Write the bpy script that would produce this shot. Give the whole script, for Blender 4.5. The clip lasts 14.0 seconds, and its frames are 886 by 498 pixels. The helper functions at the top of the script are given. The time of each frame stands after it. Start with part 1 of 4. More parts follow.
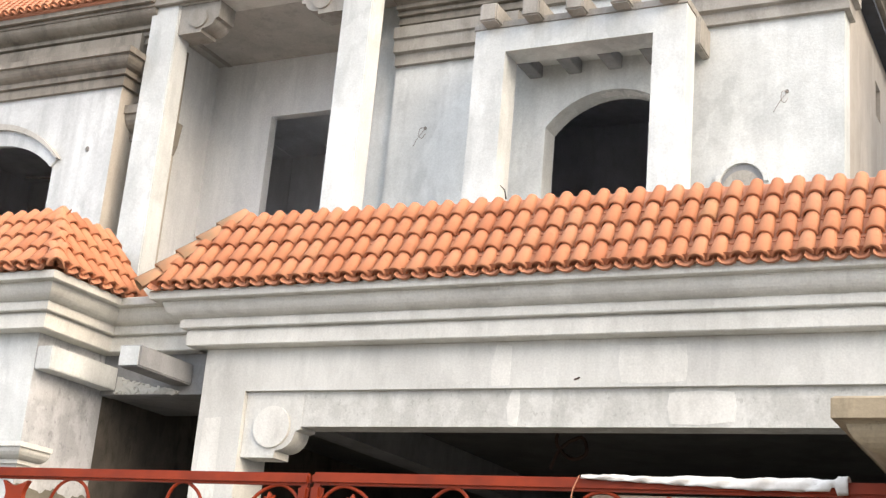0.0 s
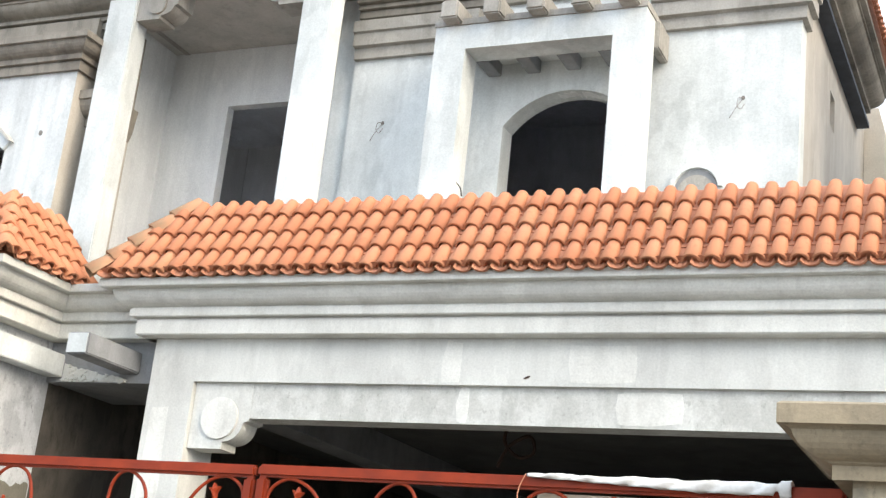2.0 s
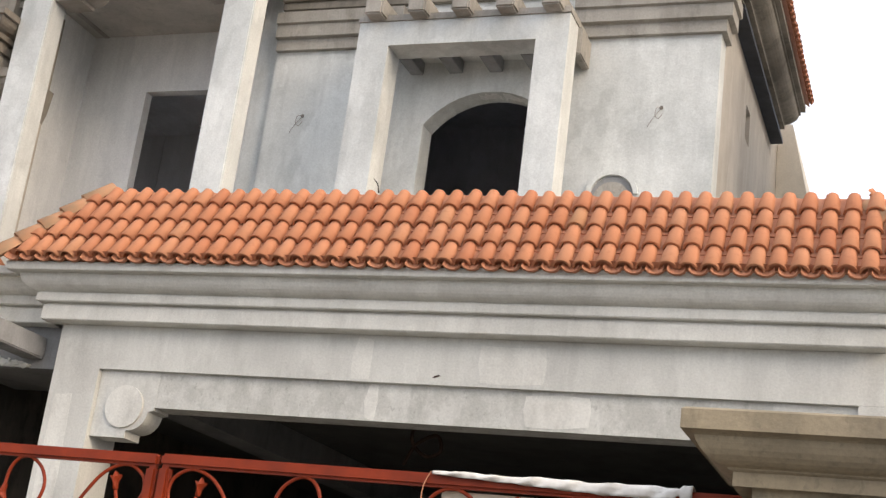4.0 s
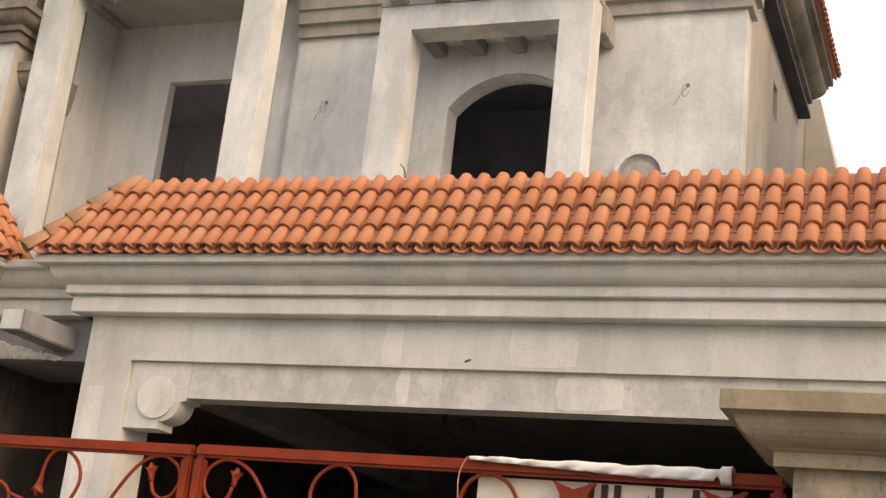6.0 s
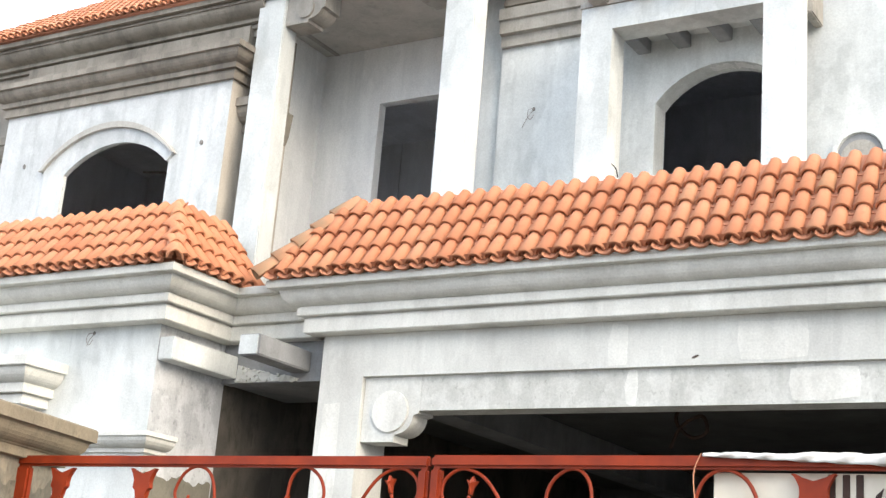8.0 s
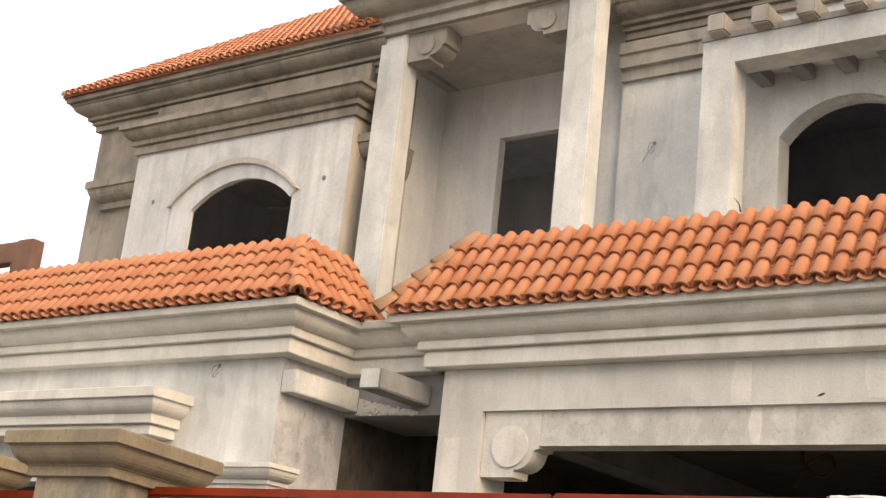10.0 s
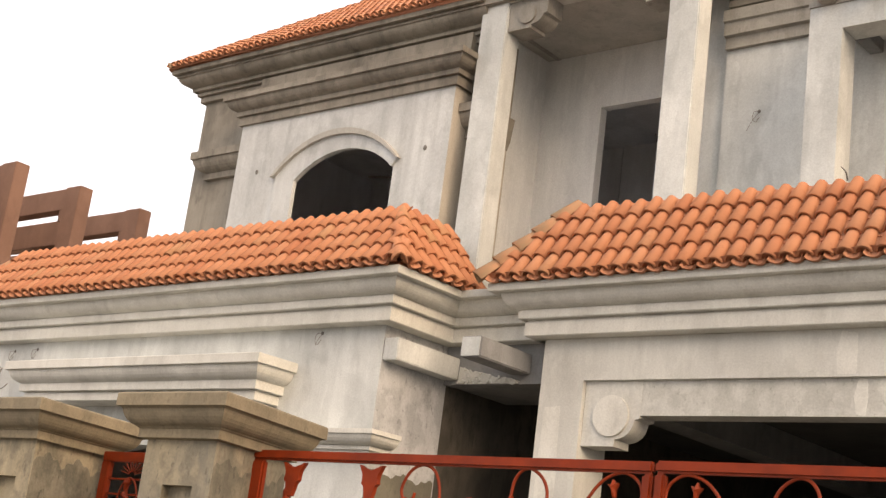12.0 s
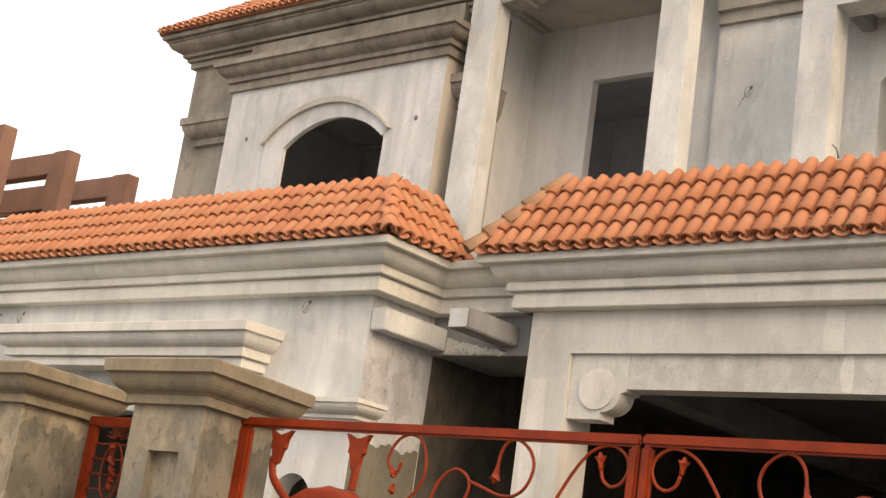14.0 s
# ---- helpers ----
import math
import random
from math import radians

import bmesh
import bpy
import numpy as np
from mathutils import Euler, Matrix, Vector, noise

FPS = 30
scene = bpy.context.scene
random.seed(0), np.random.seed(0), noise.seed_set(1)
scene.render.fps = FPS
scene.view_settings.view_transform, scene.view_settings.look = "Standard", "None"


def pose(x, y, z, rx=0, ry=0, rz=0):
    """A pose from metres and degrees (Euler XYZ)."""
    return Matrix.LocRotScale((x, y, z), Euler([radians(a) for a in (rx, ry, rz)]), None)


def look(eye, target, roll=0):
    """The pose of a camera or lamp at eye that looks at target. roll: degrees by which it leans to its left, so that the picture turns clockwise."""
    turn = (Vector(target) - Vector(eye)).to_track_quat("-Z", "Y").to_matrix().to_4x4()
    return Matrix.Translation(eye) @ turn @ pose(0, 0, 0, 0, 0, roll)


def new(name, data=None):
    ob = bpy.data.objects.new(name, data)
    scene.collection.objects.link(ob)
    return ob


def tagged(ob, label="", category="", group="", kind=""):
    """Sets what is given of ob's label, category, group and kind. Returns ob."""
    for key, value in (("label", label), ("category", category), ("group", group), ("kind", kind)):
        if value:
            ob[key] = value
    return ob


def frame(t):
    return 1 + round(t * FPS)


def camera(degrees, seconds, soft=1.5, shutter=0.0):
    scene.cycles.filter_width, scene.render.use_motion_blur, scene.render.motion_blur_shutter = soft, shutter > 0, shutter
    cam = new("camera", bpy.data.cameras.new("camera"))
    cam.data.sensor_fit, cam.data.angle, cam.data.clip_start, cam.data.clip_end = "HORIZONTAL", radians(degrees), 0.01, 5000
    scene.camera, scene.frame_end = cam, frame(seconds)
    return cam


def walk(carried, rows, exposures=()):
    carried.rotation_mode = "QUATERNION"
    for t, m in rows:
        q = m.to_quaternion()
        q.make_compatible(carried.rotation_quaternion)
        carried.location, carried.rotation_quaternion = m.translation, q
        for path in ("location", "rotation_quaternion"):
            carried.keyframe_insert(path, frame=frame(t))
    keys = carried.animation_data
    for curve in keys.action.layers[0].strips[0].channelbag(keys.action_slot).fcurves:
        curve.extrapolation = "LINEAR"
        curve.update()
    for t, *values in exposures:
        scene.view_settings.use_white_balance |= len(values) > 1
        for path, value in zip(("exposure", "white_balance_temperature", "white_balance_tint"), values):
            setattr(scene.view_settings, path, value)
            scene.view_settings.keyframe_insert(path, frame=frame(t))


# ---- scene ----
cam = camera(35.87, 14.0, soft=1.4)


def aim(yaw, pitch, roll, eye):
    """A pose from degrees: yaw to the left of +y, pitch up, roll as look()."""
    a, b = radians(yaw), radians(pitch)
    way = Vector((-math.sin(a) * math.cos(b), math.cos(a) * math.cos(b), math.sin(b)))
    return look(eye, Vector(eye) + way, roll)


# seconds, yaw, pitch, roll, eye
PATH = [
    (0, 27.353, 17.075, 5.136, 0.008, 0.028, 1.608),
    (0.5, 27.673, 17.313, 5.242, 0.012, 0.029, 1.607),
    (1, 27.448, 17.432, 5.801, 0.008, 0.026, 1.607),
    (1.5, 26.635, 17.157, 6.206, 0.006, 0.033, 1.608),
    (2, 25.349, 17.127, 6.228, 0.008, 0.038, 1.605),
    (2.5, 24.260, 17.052, 6.615, 0.012, 0.046, 1.602),
    (3, 23.306, 16.979, 7.166, 0.007, 0.064, 1.606),
    (3.5, 22.457, 17.367, 7.672, 0.017, 0.052, 1.602),
    (3.7, 21.962, 17.497, 7.787, 0.015, 0.050, 1.594),
    (5.8, 20.873, 16.602, 6.493, -0.036, 0.090, 1.611),
    (6, 22.672, 16.715, 6.480, -0.033, 0.083, 1.608),
    (6.5, 25.793, 16.769, 5.695, -0.038, 0.088, 1.606),
    (7, 28.202, 16.696, 5.219, -0.029, 0.081, 1.607),
    (7.5, 30.410, 16.277, 4.745, -0.024, 0.076, 1.604),
    (8, 32.163, 15.969, 4.749, -0.001, 0.039, 1.605),
    (8.2, 33.137, 15.897, 4.916, -0.003, 0.029, 1.604),
    (10.3, 38.033, 16.934, 6.565, 0.021, 0.002, 1.623),
    (10.5, 38.496, 16.893, 6.770, 0.026, 0.000, 1.604),
    (11, 39.723, 15.601, 7.106, 0.012, -0.005, 1.590),
    (11.5, 40.434, 15.662, 7.272, 0.008, -0.015, 1.595),
    (12, 41.556, 15.131, 7.545, 0.010, -0.033, 1.589),
    (12.5, 42.686, 14.328, 7.690, 0.001, -0.042, 1.587),
    (13, 43.344, 13.246, 8.064, -0.010, -0.051, 1.582),
    (13.5, 42.531, 13.059, 7.988, -0.025, -0.036, 1.582),
    (14, 40.823, 14.020, 8.359, -0.016, -0.034, 1.584),
]
# seconds, stops, kelvin, tint
EXPOSURES = [(0, 1.76, 6150, 14), (0.5, 1.86, 5780, 9), (2.0, 1.86, 5780, 9), (3.0, 1.62, 5780, 9), (3.5, 1.4, 5850, 10), (3.7, 1.32, 6000, 12), (5.8, 1.08, 7200, 19), (6.5, 1.5, 6900, 17), (6.95, 1.84, 5850, 10), (8.2, 1.86, 5800, 10), (10.3, 1.2, 7200, 18), (14, 1.13, 7200, 18)]
walk(cam, [(t, aim(y, p, r, eye)) for t, y, p, r, *eye in PATH], EXPOSURES)

# ---- light ----
world = bpy.data.worlds.new("sky")
world.use_nodes = True
scene.world = world
wn = world.node_tree
sky = wn.nodes.new("ShaderNodeTexSky")
sky.sky_type = "NISHITA"
sky.sun_disc = False
sky.sun_elevation = radians(28)
sky.sun_rotation = radians(112)
sky.air_density, sky.dust_density, sky.ozone_density = 1.0, 9.0, 1.0
haze = wn.nodes.new("ShaderNodeMix")
haze.data_type = "RGBA"
haze.inputs[0].default_value = 0.85
haze.inputs[7].default_value = (4.3, 4.46, 4.62, 1)
wn.links.new(sky.outputs[0], haze.inputs[6])
wn.links.new(haze.outputs[2], wn.nodes["Background"].inputs[0])
wn.nodes["Background"].inputs[1].default_value = 0.15
sun = new("sun", bpy.data.lights.new("sun", "SUN"))
sun.data.energy, sun.data.angle, sun.data.color = 0.92, radians(40), (1.0, 0.78, 0.5)
sun.matrix_world = look((20 * math.sin(radians(112)), 20 * math.cos(radians(112)), 20 * math.tan(radians(28))), (0, 0, 0))


# ---- materials ----
def link(nt, a, b):
    nt.links.new(a, b)


def blank(name, rough=0.85, metal=0.0):
    m = bpy.data.materials.new(name)
    m.use_nodes = True
    nt = m.node_tree
    b = nt.nodes["Principled BSDF"]
    b.inputs["Roughness"].default_value = rough
    b.inputs["Metallic"].default_value = metal
    b.inputs["Specular IOR Level"].default_value = 0.25
    return m, nt, b


def noise_node(nt, scale, detail=4.0, stretch=(1, 1, 1), rough=0.6):
    g = nt.nodes.new("ShaderNodeNewGeometry")
    mp = nt.nodes.new("ShaderNodeMapping")
    mp.inputs["Scale"].default_value = stretch
    n = nt.nodes.new("ShaderNodeTexNoise")
    n.inputs["Scale"].default_value = scale
    n.inputs["Detail"].default_value = detail
    n.inputs["Roughness"].default_value = rough
    link(nt, g.outputs["Position"], mp.inputs[0])
    link(nt, mp.outputs[0], n.inputs["Vector"])
    return n.outputs[0]


def ramp(nt, fac, stops):
    r = nt.nodes.new("ShaderNodeValToRGB")
    e = r.color_ramp.elements
    while len(e) < len(stops):
        e.new(0.5)
    for el, (p, c) in zip(e, stops):
        el.position, el.color = p, (*c, 1) if len(c) == 3 else (c[0], c[0], c[0], 1)
    link(nt, fac, r.inputs[0])
    return r.outputs[0]


def mix(nt, fac, a, b, mode="MIX"):
    x = nt.nodes.new("ShaderNodeMix")
    x.data_type, x.blend_type = "RGBA", mode
    for sock, v in ((x.inputs[0], fac), (x.inputs[6], a), (x.inputs[7], b)):
        if hasattr(v, "links"):
            link(nt, v, sock)
        elif isinstance(v, tuple):
            sock.default_value = (*v, 1)
        else:
            sock.default_value = v
    return x.outputs[2]


def bump(nt, b, height, strength=0.3, dist=0.01):
    n = nt.nodes.new("ShaderNodeBump")
    n.inputs["Strength"].default_value = strength
    n.inputs["Distance"].default_value = dist
    link(nt, height, n.inputs["Height"])
    link(nt, n.outputs[0], b.inputs["Normal"])


def plaster(name, light, dark, stain, streak=0.5, stain_amount=0.35, blotch=0.0):
    """Cement plaster: cloudy trowel patches, brushed wash streaks, hard-edged repairs, fine grain, grey stains and damp blotches."""
    m, nt, b = blank(name, 0.9)
    cloud = ramp(nt, noise_node(nt, 1.1, 6, (1, 1, 1)), [(0.40, dark), (0.60, light)])
    run = ramp(nt, noise_node(nt, 1.0, 5, (3, 3, 0.35)), [(0.38, (0.80,)), (0.62, (1.06,))])
    c = mix(nt, streak, cloud, mix(nt, 1.0, cloud, run, "MULTIPLY"))
    patch = ramp(nt, noise_node(nt, 0.9, 3, (1.5, 1.5, 0.8), 0.45), [(0.53, (0.0,)), (0.55, (0.28,))])
    pale = tuple(min(0.8, v * 1.15) for v in light)
    c = mix(nt, patch, c, pale)
    # thin coats brushed up and down, with a hard lower edge here and there
    coat = ramp(nt, noise_node(nt, 1.0, 4, (5.5, 5.5, 0.9), 0.55), [(0.50, (0.0,)), (0.53, (0.30 + 0.25 * streak,))])
    c = mix(nt, coat, c, tuple(0.45 * p + 0.55 * q for p, q in zip(dark, light)))
    dab = ramp(nt, noise_node(nt, 3.1, 3, (1.2, 1.2, 0.7), 0.4), [(0.60, (0.0,)), (0.63, (0.22,))])
    c = mix(nt, dab, c, pale)
    spots = ramp(nt, noise_node(nt, 3.3, 7, (1.5, 1.5, 0.7), 0.72), [(0.53, (0.0,)), (0.72, (stain_amount,))])
    c = mix(nt, spots, c, stain)
    if blotch:
        wet = ramp(nt, noise_node(nt, 4.6, 6, (1, 1, 0.8), 0.62), [(0.47, (0.0,)), (0.56, (blotch,))])
        c = mix(nt, wet, c, tuple(0.4 * p + 0.6 * q for p, q in zip(dark, stain)))
        fleck = ramp(nt, noise_node(nt, 19, 5, (1, 1, 0.6), 0.6), [(0.60, (0.0,)), (0.66, (blotch,))])
        c = mix(nt, fleck, c, stain)
    drip = ramp(nt, noise_node(nt, 1.0, 4, (8, 8, 0.45), 0.5), [(0.52, (0.0,)), (0.68, (0.55 * streak,))])
    c = mix(nt, drip, c, tuple(0.5 * (p + q) for p, q in zip(dark, stain)))
    scuff = ramp(nt, noise_node(nt, 11, 6, (1, 1, 1), 0.7), [(0.63, (0.0,)), (0.70, (0.30,))])
    c = mix(nt, scuff, c, tuple(0.5 * (p + q) for p, q in zip(dark, stain)))
    grain = noise_node(nt, 55, 4)
    c = mix(nt, 0.35, c, mix(nt, 1.0, c, ramp(nt, grain, [(0.3, (0.72,)), (0.7, (1.18,))]), "MULTIPLY"))
    link(nt, c, b.inputs["Base Color"])
    bump(nt, b, mix(nt, 0.5, grain, noise_node(nt, 7, 5)), 0.35, 0.012)
    return m


WALL = plaster("white_washed_plaster", (0.65, 0.67, 0.652), (0.48, 0.50, 0.487), (0.34, 0.352, 0.35), 0.48, 0.26)
BEAM = plaster("smooth_cement_plaster", (0.61, 0.61, 0.568), (0.525, 0.523, 0.487), (0.3, 0.295, 0.27), 0.35, 0.3)
BEAMLOW = plaster("mottled_cement_plaster", (0.595, 0.595, 0.555), (0.51, 0.508, 0.472), (0.26, 0.258, 0.225), 0.35, 0.45, 0.42)
OLIVE = plaster("unpainted_olive_render", (0.19, 0.178, 0.14), (0.135, 0.127, 0.102), (0.08, 0.075, 0.06), 0.3, 0.5, 0.25)
CORNICE = plaster("cast_cement_moulding", (0.69, 0.685, 0.635), (0.585, 0.58, 0.535), (0.31, 0.295, 0.262), 0.3, 0.3)
AGED = plaster("weathered_cement_moulding", (0.31, 0.285, 0.24), (0.19, 0.172, 0.145), (0.085, 0.078, 0.068), 0.7, 0.65)
GREY = plaster("raw_grey_cement", (0.28, 0.285, 0.29), (0.2, 0.203, 0.206), (0.12, 0.12, 0.118), 0.4)
PILLAR = plaster("damp_cement_render", (0.40, 0.34, 0.235), (0.215, 0.203, 0.168), (0.075, 0.071, 0.06), 0.5, 0.6, 0.45)
SOFFIT = plaster("pale_bare_cement", (0.50, 0.48, 0.44), (0.40, 0.385, 0.35), (0.22, 0.21, 0.19), 0.3, 0.5)
DAMP = plaster("mottled_damp_render", (0.25, 0.228, 0.175), (0.16, 0.15, 0.12), (0.06, 0.057, 0.046), 0.4, 0.6, 0.5)
CAPSTONE = plaster("cast_cement_cap", (0.30, 0.25, 0.17), (0.225, 0.19, 0.135), (0.1, 0.087, 0.065), 0.4, 0.5, 0.3)
# cement darkened below its own tone for the unlit porch and wing room
ROOM = plaster("unlit_interior_cement", (0.125, 0.12, 0.113), (0.085, 0.082, 0.077), (0.075, 0.074, 0.07))
UPROOM = plaster("bare_room_plaster", (0.62, 0.625, 0.635), (0.54, 0.545, 0.555), (0.38, 0.385, 0.39))
# darker copy of the room plaster, dimming the room through its colour
DIMROOM = plaster("dimmed_room_plaster", (0.50, 0.52, 0.57), (0.40, 0.42, 0.46), (0.25, 0.265, 0.29))
# paler than WALL: sky light on the balcony is put into the colour
SKYPALE = plaster("pale_skylit_plaster", (0.785, 0.79, 0.775), (0.69, 0.70, 0.69), (0.5, 0.515, 0.52), 0.6)
GREYWASH = plaster("thin_grey_whitewash", (0.595, 0.612, 0.605), (0.455, 0.47, 0.468), (0.3, 0.308, 0.305), 0.65, 0.45)
# mould over a base greyed for the shaded side of the wing
MOULD_SHADE = plaster("mouldy_shade_grey_plaster", (0.54, 0.55, 0.555), (0.42, 0.43, 0.435), (0.11, 0.11, 0.108), 0.6, 0.45, 0.35)
# beige below the white wall's tone: shade of the side faces as colour
BEIGE = plaster("shade_toned_beige_plaster", (0.47, 0.435, 0.375), (0.39, 0.36, 0.31), (0.28, 0.26, 0.22), 0.5)
MIDCEM = plaster("greyed_cement_moulding", (0.38, 0.362, 0.325), (0.26, 0.248, 0.22), (0.12, 0.113, 0.1), 0.5, 0.6)
# mould stains, with the passage's shade darkening the base colours too
STAINED_SHADE = plaster("mould_and_shade_plaster", (0.115, 0.1, 0.08), (0.055, 0.05, 0.042), (0.025, 0.024, 0.02), 0.5, 0.8)
CREAM = plaster("cream_painted_wall", (0.60, 0.55, 0.455), (0.54, 0.49, 0.40), (0.42, 0.38, 0.31), 0.2, 0.15)
BROWN = plaster("brown_painted_concrete", (0.25, 0.145, 0.105), (0.205, 0.118, 0.085), (0.15, 0.087, 0.064), 0.2, 0.15)
ROAD = plaster("pale_dusty_ground", (0.19, 0.175, 0.15), (0.13, 0.12, 0.103), (0.085, 0.078, 0.068), 0.0)


def tile_material(name, per_island=False):
    m, nt, b = blank(name, 0.72)
    if per_island:
        g = nt.nodes.new("ShaderNodeNewGeometry")
        rnd = g.outputs["Random Per Island"]
    else:
        g = nt.nodes.new("ShaderNodeObjectInfo")
        rnd = g.outputs["Random"]
    c = ramp(nt, rnd, [(0.0, (0.425, 0.168, 0.085)), (0.3, (0.465, 0.197, 0.10)), (0.65, (0.49, 0.213, 0.109)), (0.94, (0.48, 0.22, 0.117)), (1.0, (0.45, 0.237, 0.122))])
    dust = ramp(nt, noise_node(nt, 2.2, 5), [(0.45, (0.0,)), (0.75, (0.30,))])
    c = mix(nt, dust, c, (0.49, 0.27, 0.165))
    dirt = ramp(nt, noise_node(nt, 14, 5), [(0.55, (0.0,)), (0.75, (0.35,))])
    c = mix(nt, dirt, c, (0.30, 0.11, 0.06))
    link(nt, c, b.inputs["Base Color"])
    bump(nt, b, noise_node(nt, 90, 3), 0.25, 0.004)
    return m


TILE = tile_material("terracotta_tile")
TILES = tile_material("terracotta_tiles_joined", True)


def simple(name, light, dark, scale=6.0, rough=0.6, metal=0.0, relief=0.2):
    m, nt, b = blank(name, rough, metal)
    link(nt, ramp(nt, noise_node(nt, scale, 5), [(0.35, dark), (0.65, light)]), b.inputs["Base Color"])
    bump(nt, b, noise_node(nt, scale * 8, 3), relief, 0.004)
    return m


PAN = simple("clay_pan_tile", (0.51, 0.24, 0.138), (0.42, 0.185, 0.105), 9, 0.8)
HIPCAP = simple("weathered_hip_tile", (0.50, 0.26, 0.14), (0.36, 0.25, 0.15), 5, 0.85)
RED = simple("red_oxide_primer", (0.25, 0.031, 0.005), (0.16, 0.02, 0.004), 5, 0.55)
BLACKBOARD = simple("dark_bitumen_board", (0.05, 0.055, 0.065), (0.03, 0.033, 0.04), 5, 0.7)
CLOTH = simple("off_white_cloth", (0.74, 0.72, 0.67), (0.55, 0.53, 0.49), 10, 0.95)
PANEL = simple("cream_sheet", (0.72, 0.66, 0.54), (0.64, 0.58, 0.47), 5, 0.8)
DARKPAINT = simple("dark_brown_paint", (0.06, 0.035, 0.025), (0.04, 0.025, 0.02), 9, 0.7)
WIRE = simple("dark_cable", (0.09, 0.085, 0.08), (0.06, 0.058, 0.055), 20, 0.6)
LEAD = simple("dusty_cable", (0.30, 0.27, 0.24), (0.17, 0.155, 0.14), 30, 0.8)
CHISELLED = simple("chiselled_plaster", (0.24, 0.225, 0.205), (0.13, 0.12, 0.11), 40, 0.95, 0.0, 0.6)


# ---- mesh helpers ----
def part(name, bm, material, parent=None, label=""):
    me = bpy.data.meshes.new(name)
    bmesh.ops.recalc_face_normals(bm, faces=bm.faces)
    bm.to_mesh(me)
    bm.free()
    me.materials.append(material)
    ob = new(name, me)
    if parent:
        ob.parent = parent
    if label:
        tagged(ob, label)
    return ob


def box(bm, x0, x1, y0, y1, z0, z1):
    v = [bm.verts.new((x, y, z)) for z in (z0, z1) for x, y in ((x0, y0), (x1, y0), (x1, y1), (x0, y1))]
    for f in ((0, 3, 2, 1), (4, 5, 6, 7), (0, 1, 5, 4), (1, 2, 6, 5), (2, 3, 7, 6), (3, 0, 4, 7)):
        bm.faces.new([v[i] for i in f])
    return v


def boxes(*specs):
    bm = bmesh.new()
    for s in specs:
        box(bm, *s)
    return bm


def bevelled(x0, x1, y0, y1, z0, z1, r=0.012):
    bm = boxes((x0, x1, y0, y1, z0, z1))
    bmesh.ops.bevel(bm, geom=bm.edges[:], offset=r, segments=2, affect="EDGES")
    return bm


def prism(bm, pts, y0, y1):
    """A plate from points (x, z), between two depths."""
    a = [bm.verts.new((x, y0, z)) for x, z in pts]
    b = [bm.verts.new((x, y1, z)) for x, z in pts]
    bm.faces.new(a)
    bm.faces.new(b[::-1])
    for i in range(len(pts)):
        j = (i + 1) % len(pts)
        bm.faces.new((a[j], a[i], b[i], b[j]))


def arc_points(xa, xb, spring, rise, n=14):
    """A flattened arch from xa to xb."""
    c, h = (xa + xb) / 2, (xb - xa) / 2
    r = (h * h + rise * rise) / (2 * rise)
    lim = math.asin(min(1, h / r))
    return [(c + r * math.sin(-lim + 2 * lim * i / n), spring + rise - r + r * math.cos(-lim + 2 * lim * i / n)) for i in range(n + 1)]


def pierced(x0, x1, z0, z1, y0, y1, holes):
    """A wall between y0 and y1 with openings (xa, xb, bottom, spring, rise), rise 0 for a flat head."""
    bm = bmesh.new()
    at = x0
    for xa, xb, zb, zs, rise in sorted(holes):
        if xa > at:
            box(bm, at, xa, y0, y1, z0, z1)
        if zb > z0:
            box(bm, xa, xb, y0, y1, z0, zb)
        if rise:
            pts = arc_points(xa, xb, zs, rise)
            for (xl, zl), (xr, zr) in zip(pts, pts[1:]):
                prism(bm, [(xl, zl), (xr, zr), (xr, z1), (xl, z1)], y0, y1)
        else:
            box(bm, xa, xb, y0, y1, zs, z1)
        at = xb
    if at < x1:
        box(bm, at, x1, y0, y1, z0, z1)
    bmesh.ops.remove_doubles(bm, verts=bm.verts[:], dist=0.0005)
    return bm


def pierced_side(x0, x1, y0, y1, z0, z1, holes):
    """A wall along y with square openings (ya, yb, bottom, top)."""
    bm = bmesh.new()
    at = y0
    for ya, yb, zb, zt in holes:
        box(bm, x0, x1, at, ya, z0, z1)
        box(bm, x0, x1, ya, yb, z0, zb)
        box(bm, x0, x1, ya, yb, zt, z1)
        at = yb
    box(bm, x0, x1, at, y1, z0, z1)
    return bm


def sweep(path, profile, slant=0.0):
    """A moulding along a plan line (outside to the right of the way), from a profile of (out, z), closed at the back."""
    bm = bmesh.new()
    pts = [Vector(p) for p in path]
    rings = []
    for i, p in enumerate(pts):
        ds = []
        if i > 0:
            ds.append((p - pts[i - 1]).normalized())
        if i < len(pts) - 1:
            ds.append((pts[i + 1] - p).normalized())
        ns = [Vector((d.y, -d.x)) for d in ds]
        n = sum(ns, Vector((0, 0))) / len(ns)
        n = n / n.length_squared
        rings.append([bm.verts.new((p.x + n.x * o, p.y + n.y * o, z)) for o, z in profile])
    k = len(profile)
    for a, b in zip(rings, rings[1:]):
        for i in range(k):
            j = (i + 1) % k
            bm.faces.new((a[i], b[i], b[j], a[j]))
    bm.faces.new(rings[0])
    bm.faces.new(rings[-1][::-1])
    return bm


def ovolo(o0, z0, o1, z1, n=6):
    """Points of a rounded moulding that swells from (o0, z0) to (o1, z1)."""
    pts = []
    for i in range(n + 1):
        a, f = i / n * math.pi / 2, i / n
        pts.append((o0 + (o1 - o0) * (0.75 * math.sin(a) + 0.25 * f), z0 + (z1 - z0) * (0.75 * (1 - math.cos(a)) + 0.25 * f)))
    return pts


